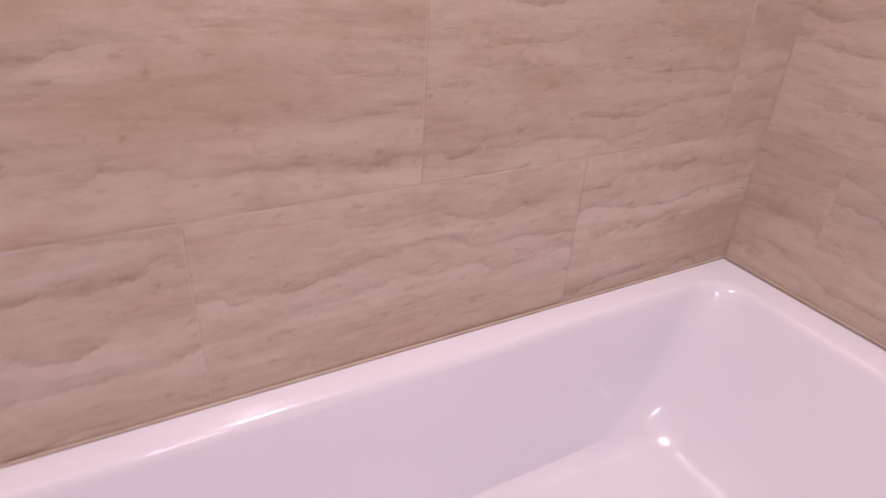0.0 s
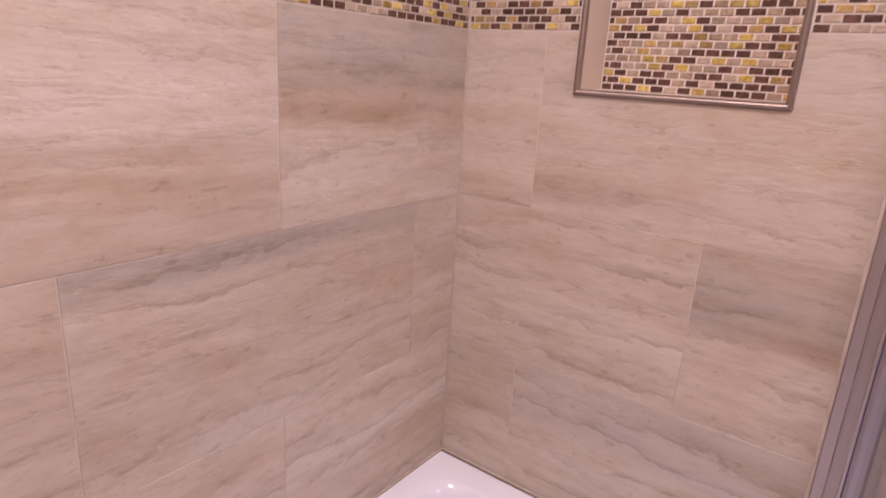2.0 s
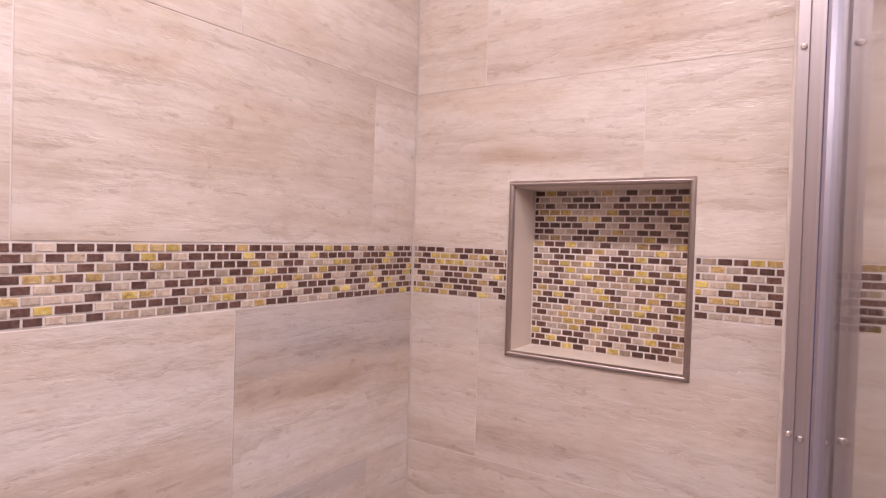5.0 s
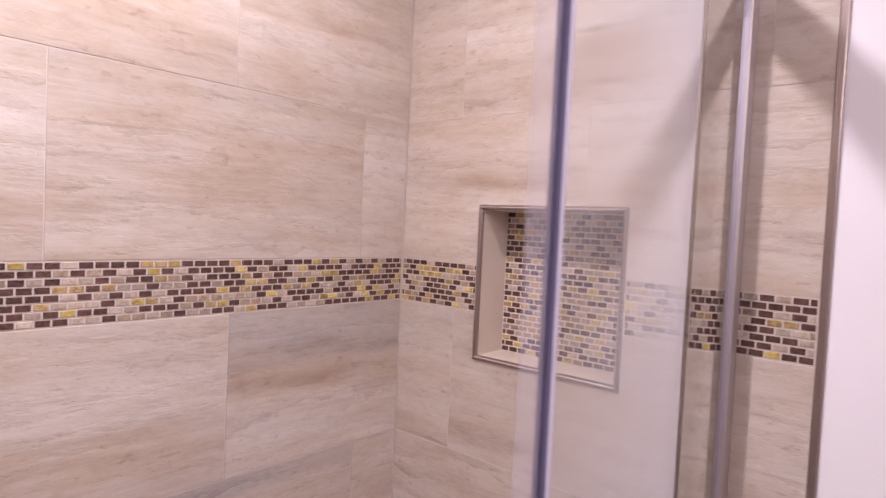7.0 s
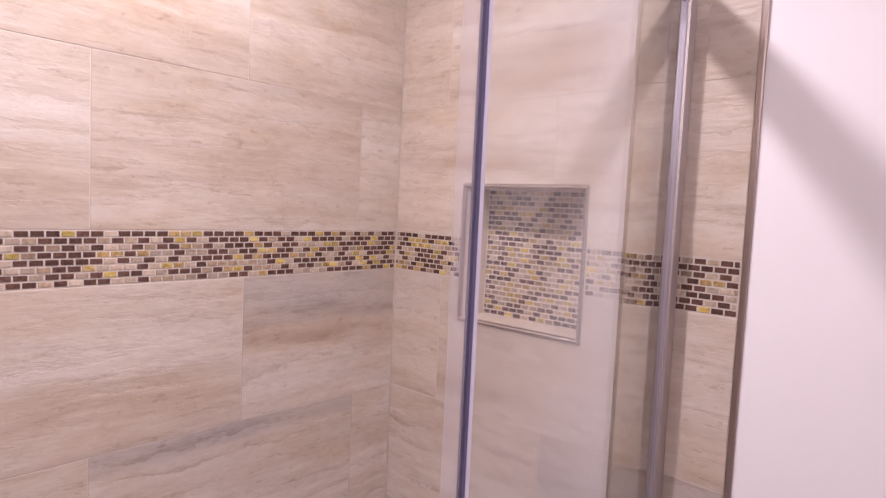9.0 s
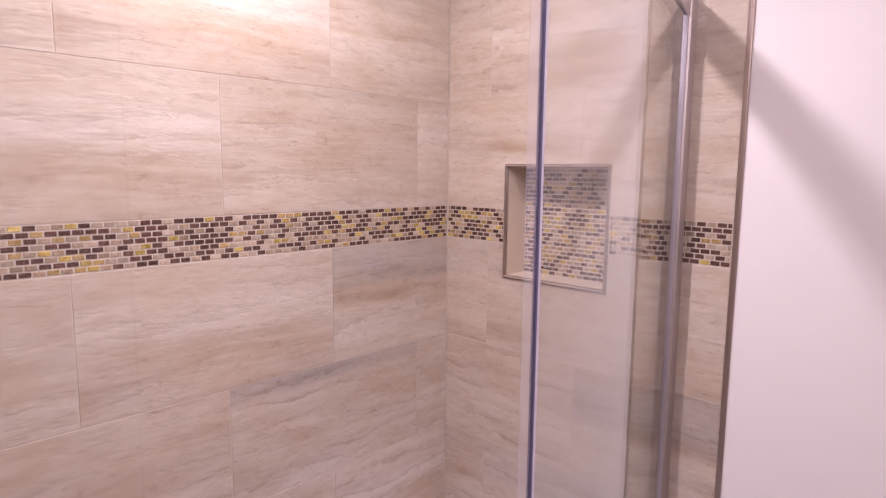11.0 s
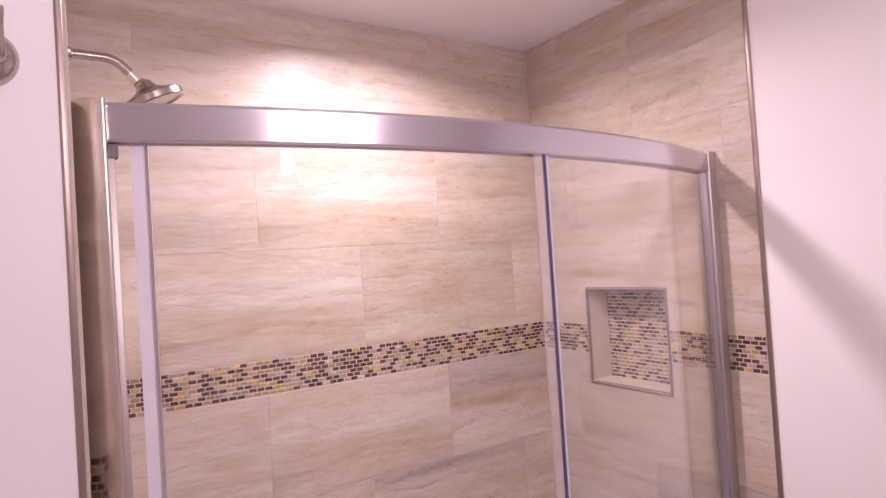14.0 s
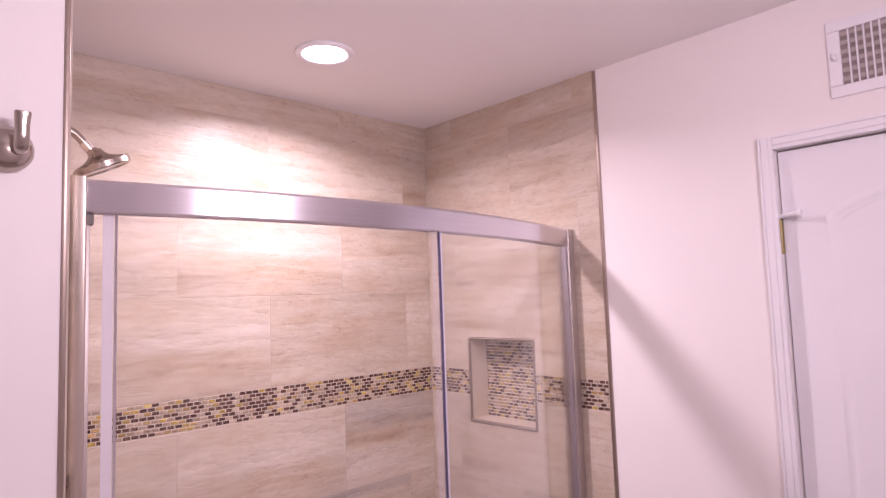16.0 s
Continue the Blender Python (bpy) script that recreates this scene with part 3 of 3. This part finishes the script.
# left wall jamb with a rounded polished face
outline = [(X_LEFT + 0.001, -0.705), (-1.510, -0.705), (-1.506, -0.711), (-1.505, -0.764)]
outline += [(-1.5095 + 0.0045 * math.cos(radians(a)), -0.769 + 0.0045 * math.sin(radians(a))) for a in range(0, -106, -15)]
outline += [(-1.524, -0.7715), (-1.533, -0.7670), (-1.539, -0.7605), (-1.545, -0.7520), (-1.549, -0.7440), (X_LEFT + 0.001, -0.7380)]
left_jamb = door_part("wall_jamb", extruded(outline, RIM, HEAD_HI + HEAD_TILT + 0.003), JAMB, "drawn nickel wall jamb with a rounded edge", 40)
door_part("jamb_channel", box(-1.507, -1.495, -0.752, -0.722, RIM + 0.03, HEAD_LO + HEAD_TILT, 0.002), SATIN, "", 30, left_jamb)
door_part("bumper", box(-1.5065, -1.490, -0.756, -0.738, HEAD_LO - 0.016, HEAD_LO + 0.005, 0.002), DARK, "small dark rubber bumper")
# right wall jamb: channel and cover, with two screws
right_outline = [(-0.001, -0.708), (-0.020, -0.708), (-0.021, -0.7225), (-0.016, -0.7235), (-0.016, -0.739), (-0.033, -0.740), (-0.034, -0.744), (-0.034, -0.762), (-0.030, -0.766), (-0.001, -0.766)]
right_jamb = door_part("wall_jamb", extruded(right_outline, RIM, HEAD_HI - HEAD_TILT + 0.001, 0.001), SATIN, "satin nickel wall jamb channel")
for sx, sy, sz in ((-0.0205, -0.716, 1.152), (-0.0165, -0.731, 1.147), (-0.0205, -0.716, 0.60), (-0.0205, -0.716, 1.72)):
    door_part("screw", lathe([(0, 0.004), (0.003, 0.0036), (0.0048, 0.0015), (0.005, 0)], 14, pose(sx, sy, sz, 0, -90, 0)), POLISHED, "", 40, right_jamb)


def pane(x0, x1, shift, z0, z1, name, mat, parent=None):
    half = 0.003
    return door_part(name, swept([(shift + half, z0), (shift + half, z1), (shift - half, z1), (shift - half, z0)], *bow_path(x0, x1, 20)), mat, "clear glass pane", 30, parent)


def upright(x, wide, o0, o1, z0, z1, bevel=0.0015):
    """A bar that stands at x on the bow, from o0 to o1 out."""
    slope = (y_bow(x + 0.001) - y_bow(x - 0.001)) / 0.002
    t = Vector((1, slope, 0)).normalized()
    n = Vector((t.y, -t.x, 0))
    c = Vector((x, y_bow(x), 0))
    pts = [c + t * (s * wide / 2) + n * o for s, o in ((-1, o0), (1, o0), (1, o1), (-1, o1))]
    return extruded([(p.x, p.y) for p in pts], z0, z1, bevel)


P_LO, P_HI = RIM + 0.012, HEAD_LO + 0.011
# fixed panel, from the seam to the right jamb
fixed = pane(-0.724, -0.040, 0.008, P_LO, P_HI, "fixed_pane", GLASS)
fixed.visible_shadow = False
door_part("stile", upright(-0.7203, 0.0055, 0.005, 0.0115, P_LO, P_HI), PALE_PVC, "pale stile of the fixed panel", None, fixed)
door_part("gasket", upright(-0.7255, 0.0045, 0.005, 0.0115, P_LO, P_HI), GASKET, "dark blue-black edge gasket", None, fixed)
door_part("stile", upright(-0.046, 0.018, -0.002, 0.016, P_LO, P_HI), STILE, "satin metal stile of the fixed panel", None, fixed)
door_part("gasket", upright(-0.0355, 0.0025, -0.003, 0.010, P_LO, P_HI), GASKET, "dark glazing bead", None, fixed)
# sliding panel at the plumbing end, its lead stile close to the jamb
# pane cut short of the seam, keeping the camera's way through open
sliding = pane(-1.466, -1.235, -0.010, P_LO, P_HI, "short_sliding_pane", FAINT_GLASS)
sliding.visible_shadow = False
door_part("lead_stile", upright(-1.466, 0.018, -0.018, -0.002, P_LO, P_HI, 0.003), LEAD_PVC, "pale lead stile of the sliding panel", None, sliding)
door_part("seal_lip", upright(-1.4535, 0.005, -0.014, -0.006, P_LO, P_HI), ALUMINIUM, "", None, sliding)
door_part("seal_strip", upright(-0.741, 0.024, 0.007, 0.009, P_LO, P_HI, 0.0), CLEAR_SEAL, "pale flexible seal strip beside the seam")

# ---- shower head ----
HEAD_Y = -0.40
shower = empty("shower_head", (X_LEFT, HEAD_Y, 2.120), "brushed nickel shower head on a curved wall arm", "shower head")
sinv = Matrix.Translation(shower.location).inverted()


def shower_part(name, bm, mat, label="", smooth=40, parent=None):
    bm.transform(sinv)
    return part(name, bm, mat, parent or shower, label, smooth)


shower_part("flange", lathe([(0.030, 0.0), (0.030, 0.003), (0.024, 0.007), (0.014, 0.013), (0.011, 0.018), (0, 0.018)], 32, Matrix.Translation((X_LEFT, HEAD_Y, 2.120)) @ pose(0, 0, 0, 0, 90, 0)), NICKEL, "round wall flange")
A0 = X_LEFT + 0.070
arm_pts = [(X_LEFT + 0.004, HEAD_Y, 2.120), (X_LEFT + 0.030, HEAD_Y, 2.1205), (A0, HEAD_Y, 2.120)]
arm_pts += [(A0 + 0.055 * math.sin(radians(a)), HEAD_Y, 2.120 - 0.055 * (1 - math.cos(radians(a)))) for a in range(8, 49, 8)]
arm_pts += [(arm_pts[-1][0] + 0.020, HEAD_Y, arm_pts[-1][2] - 0.0215)]
shower_part("arm", tube(arm_pts, [0.0095] * len(arm_pts)), NICKEL, "bent shower arm")
tip = Vector(arm_pts[-1])
shower_part("collar", tube([tip + Vector((-0.010, 0, 0.011)), tip + Vector((0.004, 0, -0.0045))], [0.0125, 0.0125], 20), POLISHED, "polished collar")
shower_part("ball_joint", lathe([(0, 0.014), (0.008, 0.012), (0.0135, 0.004), (0.0135, -0.004), (0.008, -0.012), (0, -0.014)], 24, Matrix.Translation(tip + Vector((0.010, 0, -0.010)))), NICKEL, "")
face_tilt = pose(0, 0, 0, 0, -25, 0)
shower_part("head_body", lathe([(0, 0.004), (0.013, 0.002), (0.016, -0.006), (0.022, -0.014), (0.036, -0.021), (0.052, -0.026), (0.0575, -0.029), (0.0590, -0.031), (0.0590, -0.042), (0.0570, -0.0445), (0.052, -0.0445), (0.050, -0.042), (0, -0.042)], 48,
                                Matrix.Translation(tip + Vector((0.014, 0, -0.006))) @ face_tilt @ Matrix.Scale(1.1, 4)), NICKEL, "flared round shower head", 24)

# ---- robe hook ----
hook = empty("robe_hook", (-1.641, Y_EDGE, 1.945), "brushed nickel robe hook on the white wall", "hook")
hook_m = pose(0, 0, 0, 90, 0, 0)
part("base", lathe([(0.036, 0.0), (0.0365, 0.004), (0.034, 0.012), (0.028, 0.019), (0.018, 0.024), (0.008, 0.026), (0, 0.0265)], 40, hook_m), NICKEL, hook, "domed round base", 40)
bm = bmesh.new()
spine = [(-0.018, -0.004, 0.010, 0.008), (-0.030, -0.005, 0.0105, 0.0075), (-0.039, 0.003, 0.0105, 0.007), (-0.043, 0.016, 0.0100, 0.006), (-0.043, 0.030, 0.0098, 0.005), (-0.045, 0.042, 0.0108, 0.0045), (-0.047, 0.049, 0.0112, 0.004), (-0.048, 0.051, 0.0100, 0.003)]
rings = []
for i, (y, z, w, d) in enumerate(spine):
    a, b = spine[max(0, i - 1)], spine[min(len(spine) - 1, i + 1)]
    t = Vector((0, b[0] - a[0], b[1] - a[1])).normalized()
    n = Vector((0, -t.z, t.y))
    rings.append([bm.verts.new(Vector((0.014 + w * math.cos(2 * math.pi * k / 20), y, z)) + n * d * math.sin(2 * math.pi * k / 20)) for k in range(20)])
for a, b in zip(rings, rings[1:]):
    for k in range(20):
        bm.faces.new((a[k], a[(k + 1) % 20], b[(k + 1) % 20], b[k]))
bm.faces.new(rings[0]), bm.faces.new(rings[-1])
part("prong", bm, NICKEL, hook, "upturned flat prong", 50)

# ---- ceiling lamp ----
lamp = empty("ceiling_light", (LAMP_X, LAMP_Y, CEIL), "round recessed ceiling light over the shower, switched on", "light")
part("trim_ring", lathe([(0.066, 0.0), (0.088, 0.0), (0.090, -0.004), (0.086, -0.008), (0.070, -0.009), (0.066, -0.004)], 48), TRIM_PAINT, lamp, "white trim ring", 40)
part("lens", lathe([(0.066, -0.003), (0.060, -0.010), (0.045, -0.016), (0.025, -0.0195), (0, -0.0205)], 40), LAMP_GLOW, lamp, "glowing frosted lens", 40)

# ---- vanity light ----
vanity = empty("vanity_light", (VANITY_X, ROOM_Y, VANITY_Z), "wall vanity light with a long frosted diffuser, switched on", "light")
part("back_plate", box(-0.27, 0.27, 0.0, 0.030, -0.050, 0.050, 0.006), NICKEL, vanity, "nickel back plate")
for sx in (-1, 1):
    part("end_cap", box(sx * 0.236, sx * 0.250, 0.028, 0.104, -0.062, 0.062, 0.004), NICKEL, vanity, "nickel end cap")
part("diffuser", box(-0.235, 0.235, 0.030, 0.098, -0.056, 0.056, 0.012), BULB_GLOW, vanity, "long glowing frosted diffuser")

# ---- bathroom door ----
DX = 0.020
door = empty("door", (DX, DOOR_Y1, 0), "closed white panelled bathroom door with an arched panel", "door")
W = DOOR_Y1 - DOOR_Y0 - 0.006
part("slab", box(0, 0.036, -W - 0.003, -0.003, 0.008, DOOR_Z - 0.005, 0.0015), TRIM_PAINT, door, "white painted door slab")


def moulding(points, name="panel_moulding"):
    """A raised bead on the door face along (y, z) points."""
    bm = bmesh.new()
    rings = []
    n = len(points)
    for i, (y, z) in enumerate(points):
        a, b = points[(i - 1) % n], points[(i + 1) % n]
        t = Vector((0, b[0] - a[0], b[1] - a[1])).normalized()
        o = Vector((0, -t.z, t.y))
        rings.append([bm.verts.new(Vector((-d, y, z)) + o * s) for s, d in ((-0.020, -0.001), (-0.014, 0.0012), (-0.006, 0.0022), (0.002, 0.0018), (0.008, -0.0004), (0.016, 0.0010), (0.020, -0.001))])
    for i in range(n):
        a, b = rings[i], rings[(i + 1) % n]
        for k in range(6):
            bm.faces.new((a[k], a[k + 1], b[k + 1], b[k]))
    part(name, bm, TRIM_PAINT, door, "", 50)


c = -W / 2
half = W / 2 - 0.123
arch = [(c + half * math.cos(math.pi * i / 24), 1.866 + 0.075 * math.sin(math.pi * i / 24) ** 1.6) for i in range(25)]
moulding(arch + [(c - half, 1.10), (c + half, 1.10)])
moulding([(c + half, 0.95), (c - half, 0.95), (c - half, 0.22), (c + half, 0.22)])
for hz in (1.83, 1.05, 0.25):
    h = part("hinge", lathe([(0, -0.048), (0.005, -0.047), (0.0072, -0.045), (0.0072, 0.045), (0.005, 0.047), (0, 0.050)], 16, pose(-0.010, 0.001, hz)), BRASS, door, "aged brass hinge barrel", 40)
    part("leaf", box(-0.006, 0.0, -0.004, 0.004, hz - 0.044, hz + 0.044, 0.001), BRASS, h)
stop = part("hinge_stop", tube([(-0.012, 0.000, 1.884), (-0.020, -0.018, 1.886), (-0.030, -0.050, 1.887)], [0.007, 0.006, 0.006], 12), TRIM_PAINT, door, "white hinge-pin door stop", 40)
part("stop_pad", lathe([(0, 0.006), (0.009, 0.005), (0.010, 0), (0.009, -0.005), (0, -0.006)], 16, Matrix.Translation((-0.030, -0.054, 1.886)) @ pose(0, 0, 0, 90, 0, 0)), TRIM_PAINT, stop, "", 40)
part("door_knob", lathe([(0.030, 0), (0.030, 0.006), (0.012, 0.012), (0.011, 0.030), (0.024, 0.040), (0.027, 0.052), (0.020, 0.062), (0, 0.065)], 32, pose(0, -W + 0.065, 0.95, 0, -90, 0)), NICKEL, door, "round nickel knob", 40)

# casing round the door
CASE = 0.037


def casing_piece(y0, y1, z0, z1, upright_side):
    bm = bmesh.new()
    if upright_side:
        for k0, k1, d in ((0.0, 0.30, 0.0130), (0.30, 0.80, 0.0142), (0.80, 1.0, 0.0160)):
            lo, hi = (y0 + (y1 - y0) * k0, y0 + (y1 - y0) * k1)
            box(0.003 - d, 0.003, min(lo, hi), max(lo, hi), z0, z1, 0.002, bm)
    else:
        for k0, k1, d in ((0.0, 0.30, 0.0130), (0.30, 0.80, 0.0142), (0.80, 1.0, 0.0160)):
            box(0.003 - d, 0.003, y0, y1, z0 + (z1 - z0) * k0, z0 + (z1 - z0) * k1, 0.002, bm)
    return tagged(part("door_casing", bm, TRIM_PAINT, None, "white moulded door casing"), "", "trim", "door casing", "structure")


casing_piece(DOOR_Y1, DOOR_Y1 + CASE, 0, DOOR_Z + CASE, True)
casing_piece(DOOR_Y0, DOOR_Y0 - CASE, 0, DOOR_Z + CASE, True)
casing_piece(DOOR_Y0, DOOR_Y1, DOOR_Z, DOOR_Z + CASE, False)

# ---- wall vent ----
V_Y0, V_Y1, V_Z0, V_Z1 = -1.905, -1.605, 2.199, 2.340
vent = empty("wall_vent", (0.003, V_Y1, V_Z0), "white wall air register with vertical fins", "vent")
vinv = Matrix.Translation(vent.location).inverted()


def vent_part(name, bm, mat, label=""):
    bm.transform(vinv)
    return part(name, bm, mat, vent, label)


F = 0.030
for y0, y1, z0, z1 in ((V_Y0 - F, V_Y1 + F, V_Z0 - F, V_Z0), (V_Y0 - F, V_Y1 + F, V_Z1, V_Z1 + F), (V_Y0 - F, V_Y0, V_Z0, V_Z1), (V_Y1, V_Y1 + F, V_Z0, V_Z1)):
    vent_part("frame", box(-0.0045, 0.0025, y0, y1, z0, z1, 0.003), TRIM_PAINT)
# flat sheet on the wall; the duct's shade is put into its dark colour
vent_part("backing", box(0.001, 0.0026, V_Y0, V_Y1, V_Z0, V_Z1), DUCT_SHADE, "dark sheet standing in for the shaded duct")
for i in range(17):
    y = V_Y1 - 0.019 - i * 0.0166
    vent_part("fin", box(-0.006, 0.0005, y - 0.0016, y + 0.0016, V_Z0, V_Z1), TRIM_PAINT)
for i in range(1, 7):
    z = V_Z0 + (i - 0.4) * (V_Z1 - V_Z0) / 6
    vent_part("louvre", box(-0.0016, 0.0006, V_Y0, V_Y1, z - 0.0055, z + 0.0055), VENT_GREY)
vent_part("lever", box(-0.020, -0.004, V_Y1 + 0.008, V_Y1 + 0.016, 2.262, 2.282, 0.003), TRIM_PAINT, "small white damper lever")

# ---- mosaic ----
CH_W, CH_H, GAP, THICK = 0.0233, 0.01265, 0.0031, 0.004
chip_bm_cache = {}


def chip_mesh(w, kind):
    key = (round(w, 4), kind)
    if key not in chip_bm_cache:
        bm = bmesh.new()
        box(-w / 2, w / 2, -0.0004, THICK, -(CH_H - GAP) / 2, (CH_H - GAP) / 2, bm=bm)
        bmesh.ops.bevel(bm, geom=[e for e in bm.edges if all(v.co.y < 0 for v in e.verts)], offset=0.0006, segments=1, affect="EDGES")
        chip_bm_cache[key] = mesh_of("mosaic_chip", bm, CHIPS[kind])
    return chip_bm_cache[key]


def mosaic(bed, base, length, height, near, seed, share=0.53):
    """Chips in running bond over a bed. base: the pose of its lower corner, x along it; near: the stretch whose chips are parts of their own."""
    r = random.Random(seed)
    rows = int(round(height / CH_H))
    step = height / rows
    verts, faces, mats = [], [], []
    count = 0
    for j in range(rows):
        x = -(CH_W * 0.5 if j % 2 else 0.0) - r.uniform(0, 0.003)
        run = 0
        while x < length:
            a, b = max(0.0, x), min(length, x + CH_W)
            x += CH_W
            if b - a < 0.004:
                continue
            dark = share if run < 4 else share * 0.4
            kind = 0 if r.random() < dark else r.choices((1, 2, 3, 4), (0.46, 0.24, 0.17, 0.13))[0]
            run = run + 1 if kind == 0 else 0
            w, lift = b - a - GAP, r.uniform(-0.0003, 0.0003)
            m = base @ pose((a + b) / 2, lift, (j + 0.5) * step)
            if near[0] <= (a + b) / 2 <= near[1] and count < 300:
                ob = new("mosaic_chip", chip_mesh(w, kind))
                ob.matrix_world = m
                ob.parent = bed
                ob.matrix_parent_inverse = bed.matrix_world.inverted()
                count += 1
            else:
                me = chip_mesh(w, kind)
                o = len(verts)
                verts += [tuple(m @ v.co) for v in me.vertices]
                faces += [[o + i for i in p.vertices] for p in me.polygons]
                mats += [kind] * len(me.polygons)
    if verts:
        me = bpy.data.meshes.new("mosaic_chips")
        me.from_pydata(verts, [], faces)
        for m in CHIPS:
            me.materials.append(m)
        me.polygons.foreach_set("material_index", mats)
        ob = new("mosaic_chips", me)
        ob.parent = bed
        ob.matrix_parent_inverse = bed.matrix_world.inverted()
        tagged(ob, kind="stuff")


G = 0.001
bed_back = part("mosaic_band", box(-1.558, -0.002, 0.0008, 0.006, BAND_LO + G, BAND_HI - G), PALE_GROUT, wall_back, "band of small brown, beige and gold mosaic chips")
bed_r1 = part("mosaic_band", box(0.0008, 0.006, N_Y1 + 0.001, -0.002, BAND_LO + G, BAND_HI - G), PALE_GROUT, wall_right, "band of small brown, beige and gold mosaic chips")
bed_r2 = part("mosaic_band", box(0.0008, 0.006, Y_EDGE + 0.005, N_Y0 - 0.001, BAND_LO + G, BAND_HI - G), PALE_GROUT, wall_right, "band of small brown, beige and gold mosaic chips")
bed_left = part("mosaic_band", box(X_LEFT - 0.006, X_LEFT - 0.0008, Y_EDGE + 0.011, -0.002, BAND_LO + G, BAND_HI - G), PALE_GROUT, wall_left, "band of small brown, beige and gold mosaic chips")
bpy.context.view_layer.update()
BH = BAND_HI - BAND_LO - 0.002
mosaic(bed_back, pose(-1.557, 0, BAND_LO + G), 1.554, BH, (0.55, 1.46), 3)
mosaic(bed_r1, pose(0, -0.003, BAND_LO + G, 0, 0, -90), -0.003 - N_Y1 - 0.001, BH, (0, 1), 5)
mosaic(bed_r2, pose(0, N_Y0 - 0.002, BAND_LO + G, 0, 0, -90), N_Y0 - Y_EDGE - 0.008, BH, (0, 1), 9)
mosaic(bed_left, pose(X_LEFT, Y_EDGE + 0.012, BAND_LO + G, 0, 0, 90), -Y_EDGE - 0.015, BH, (0, 0.35), 11)
mosaic(back_bed, pose(N_DEEP, N_Y1 - E - 0.0005, N_Z0 + E + 0.0005, 0, 0, -90), N_Y1 - N_Y0 - 2 * E - 0.001, N_Z1 - N_Z0 - 2 * E - 0.001, (0, 1), 15, 0.51)
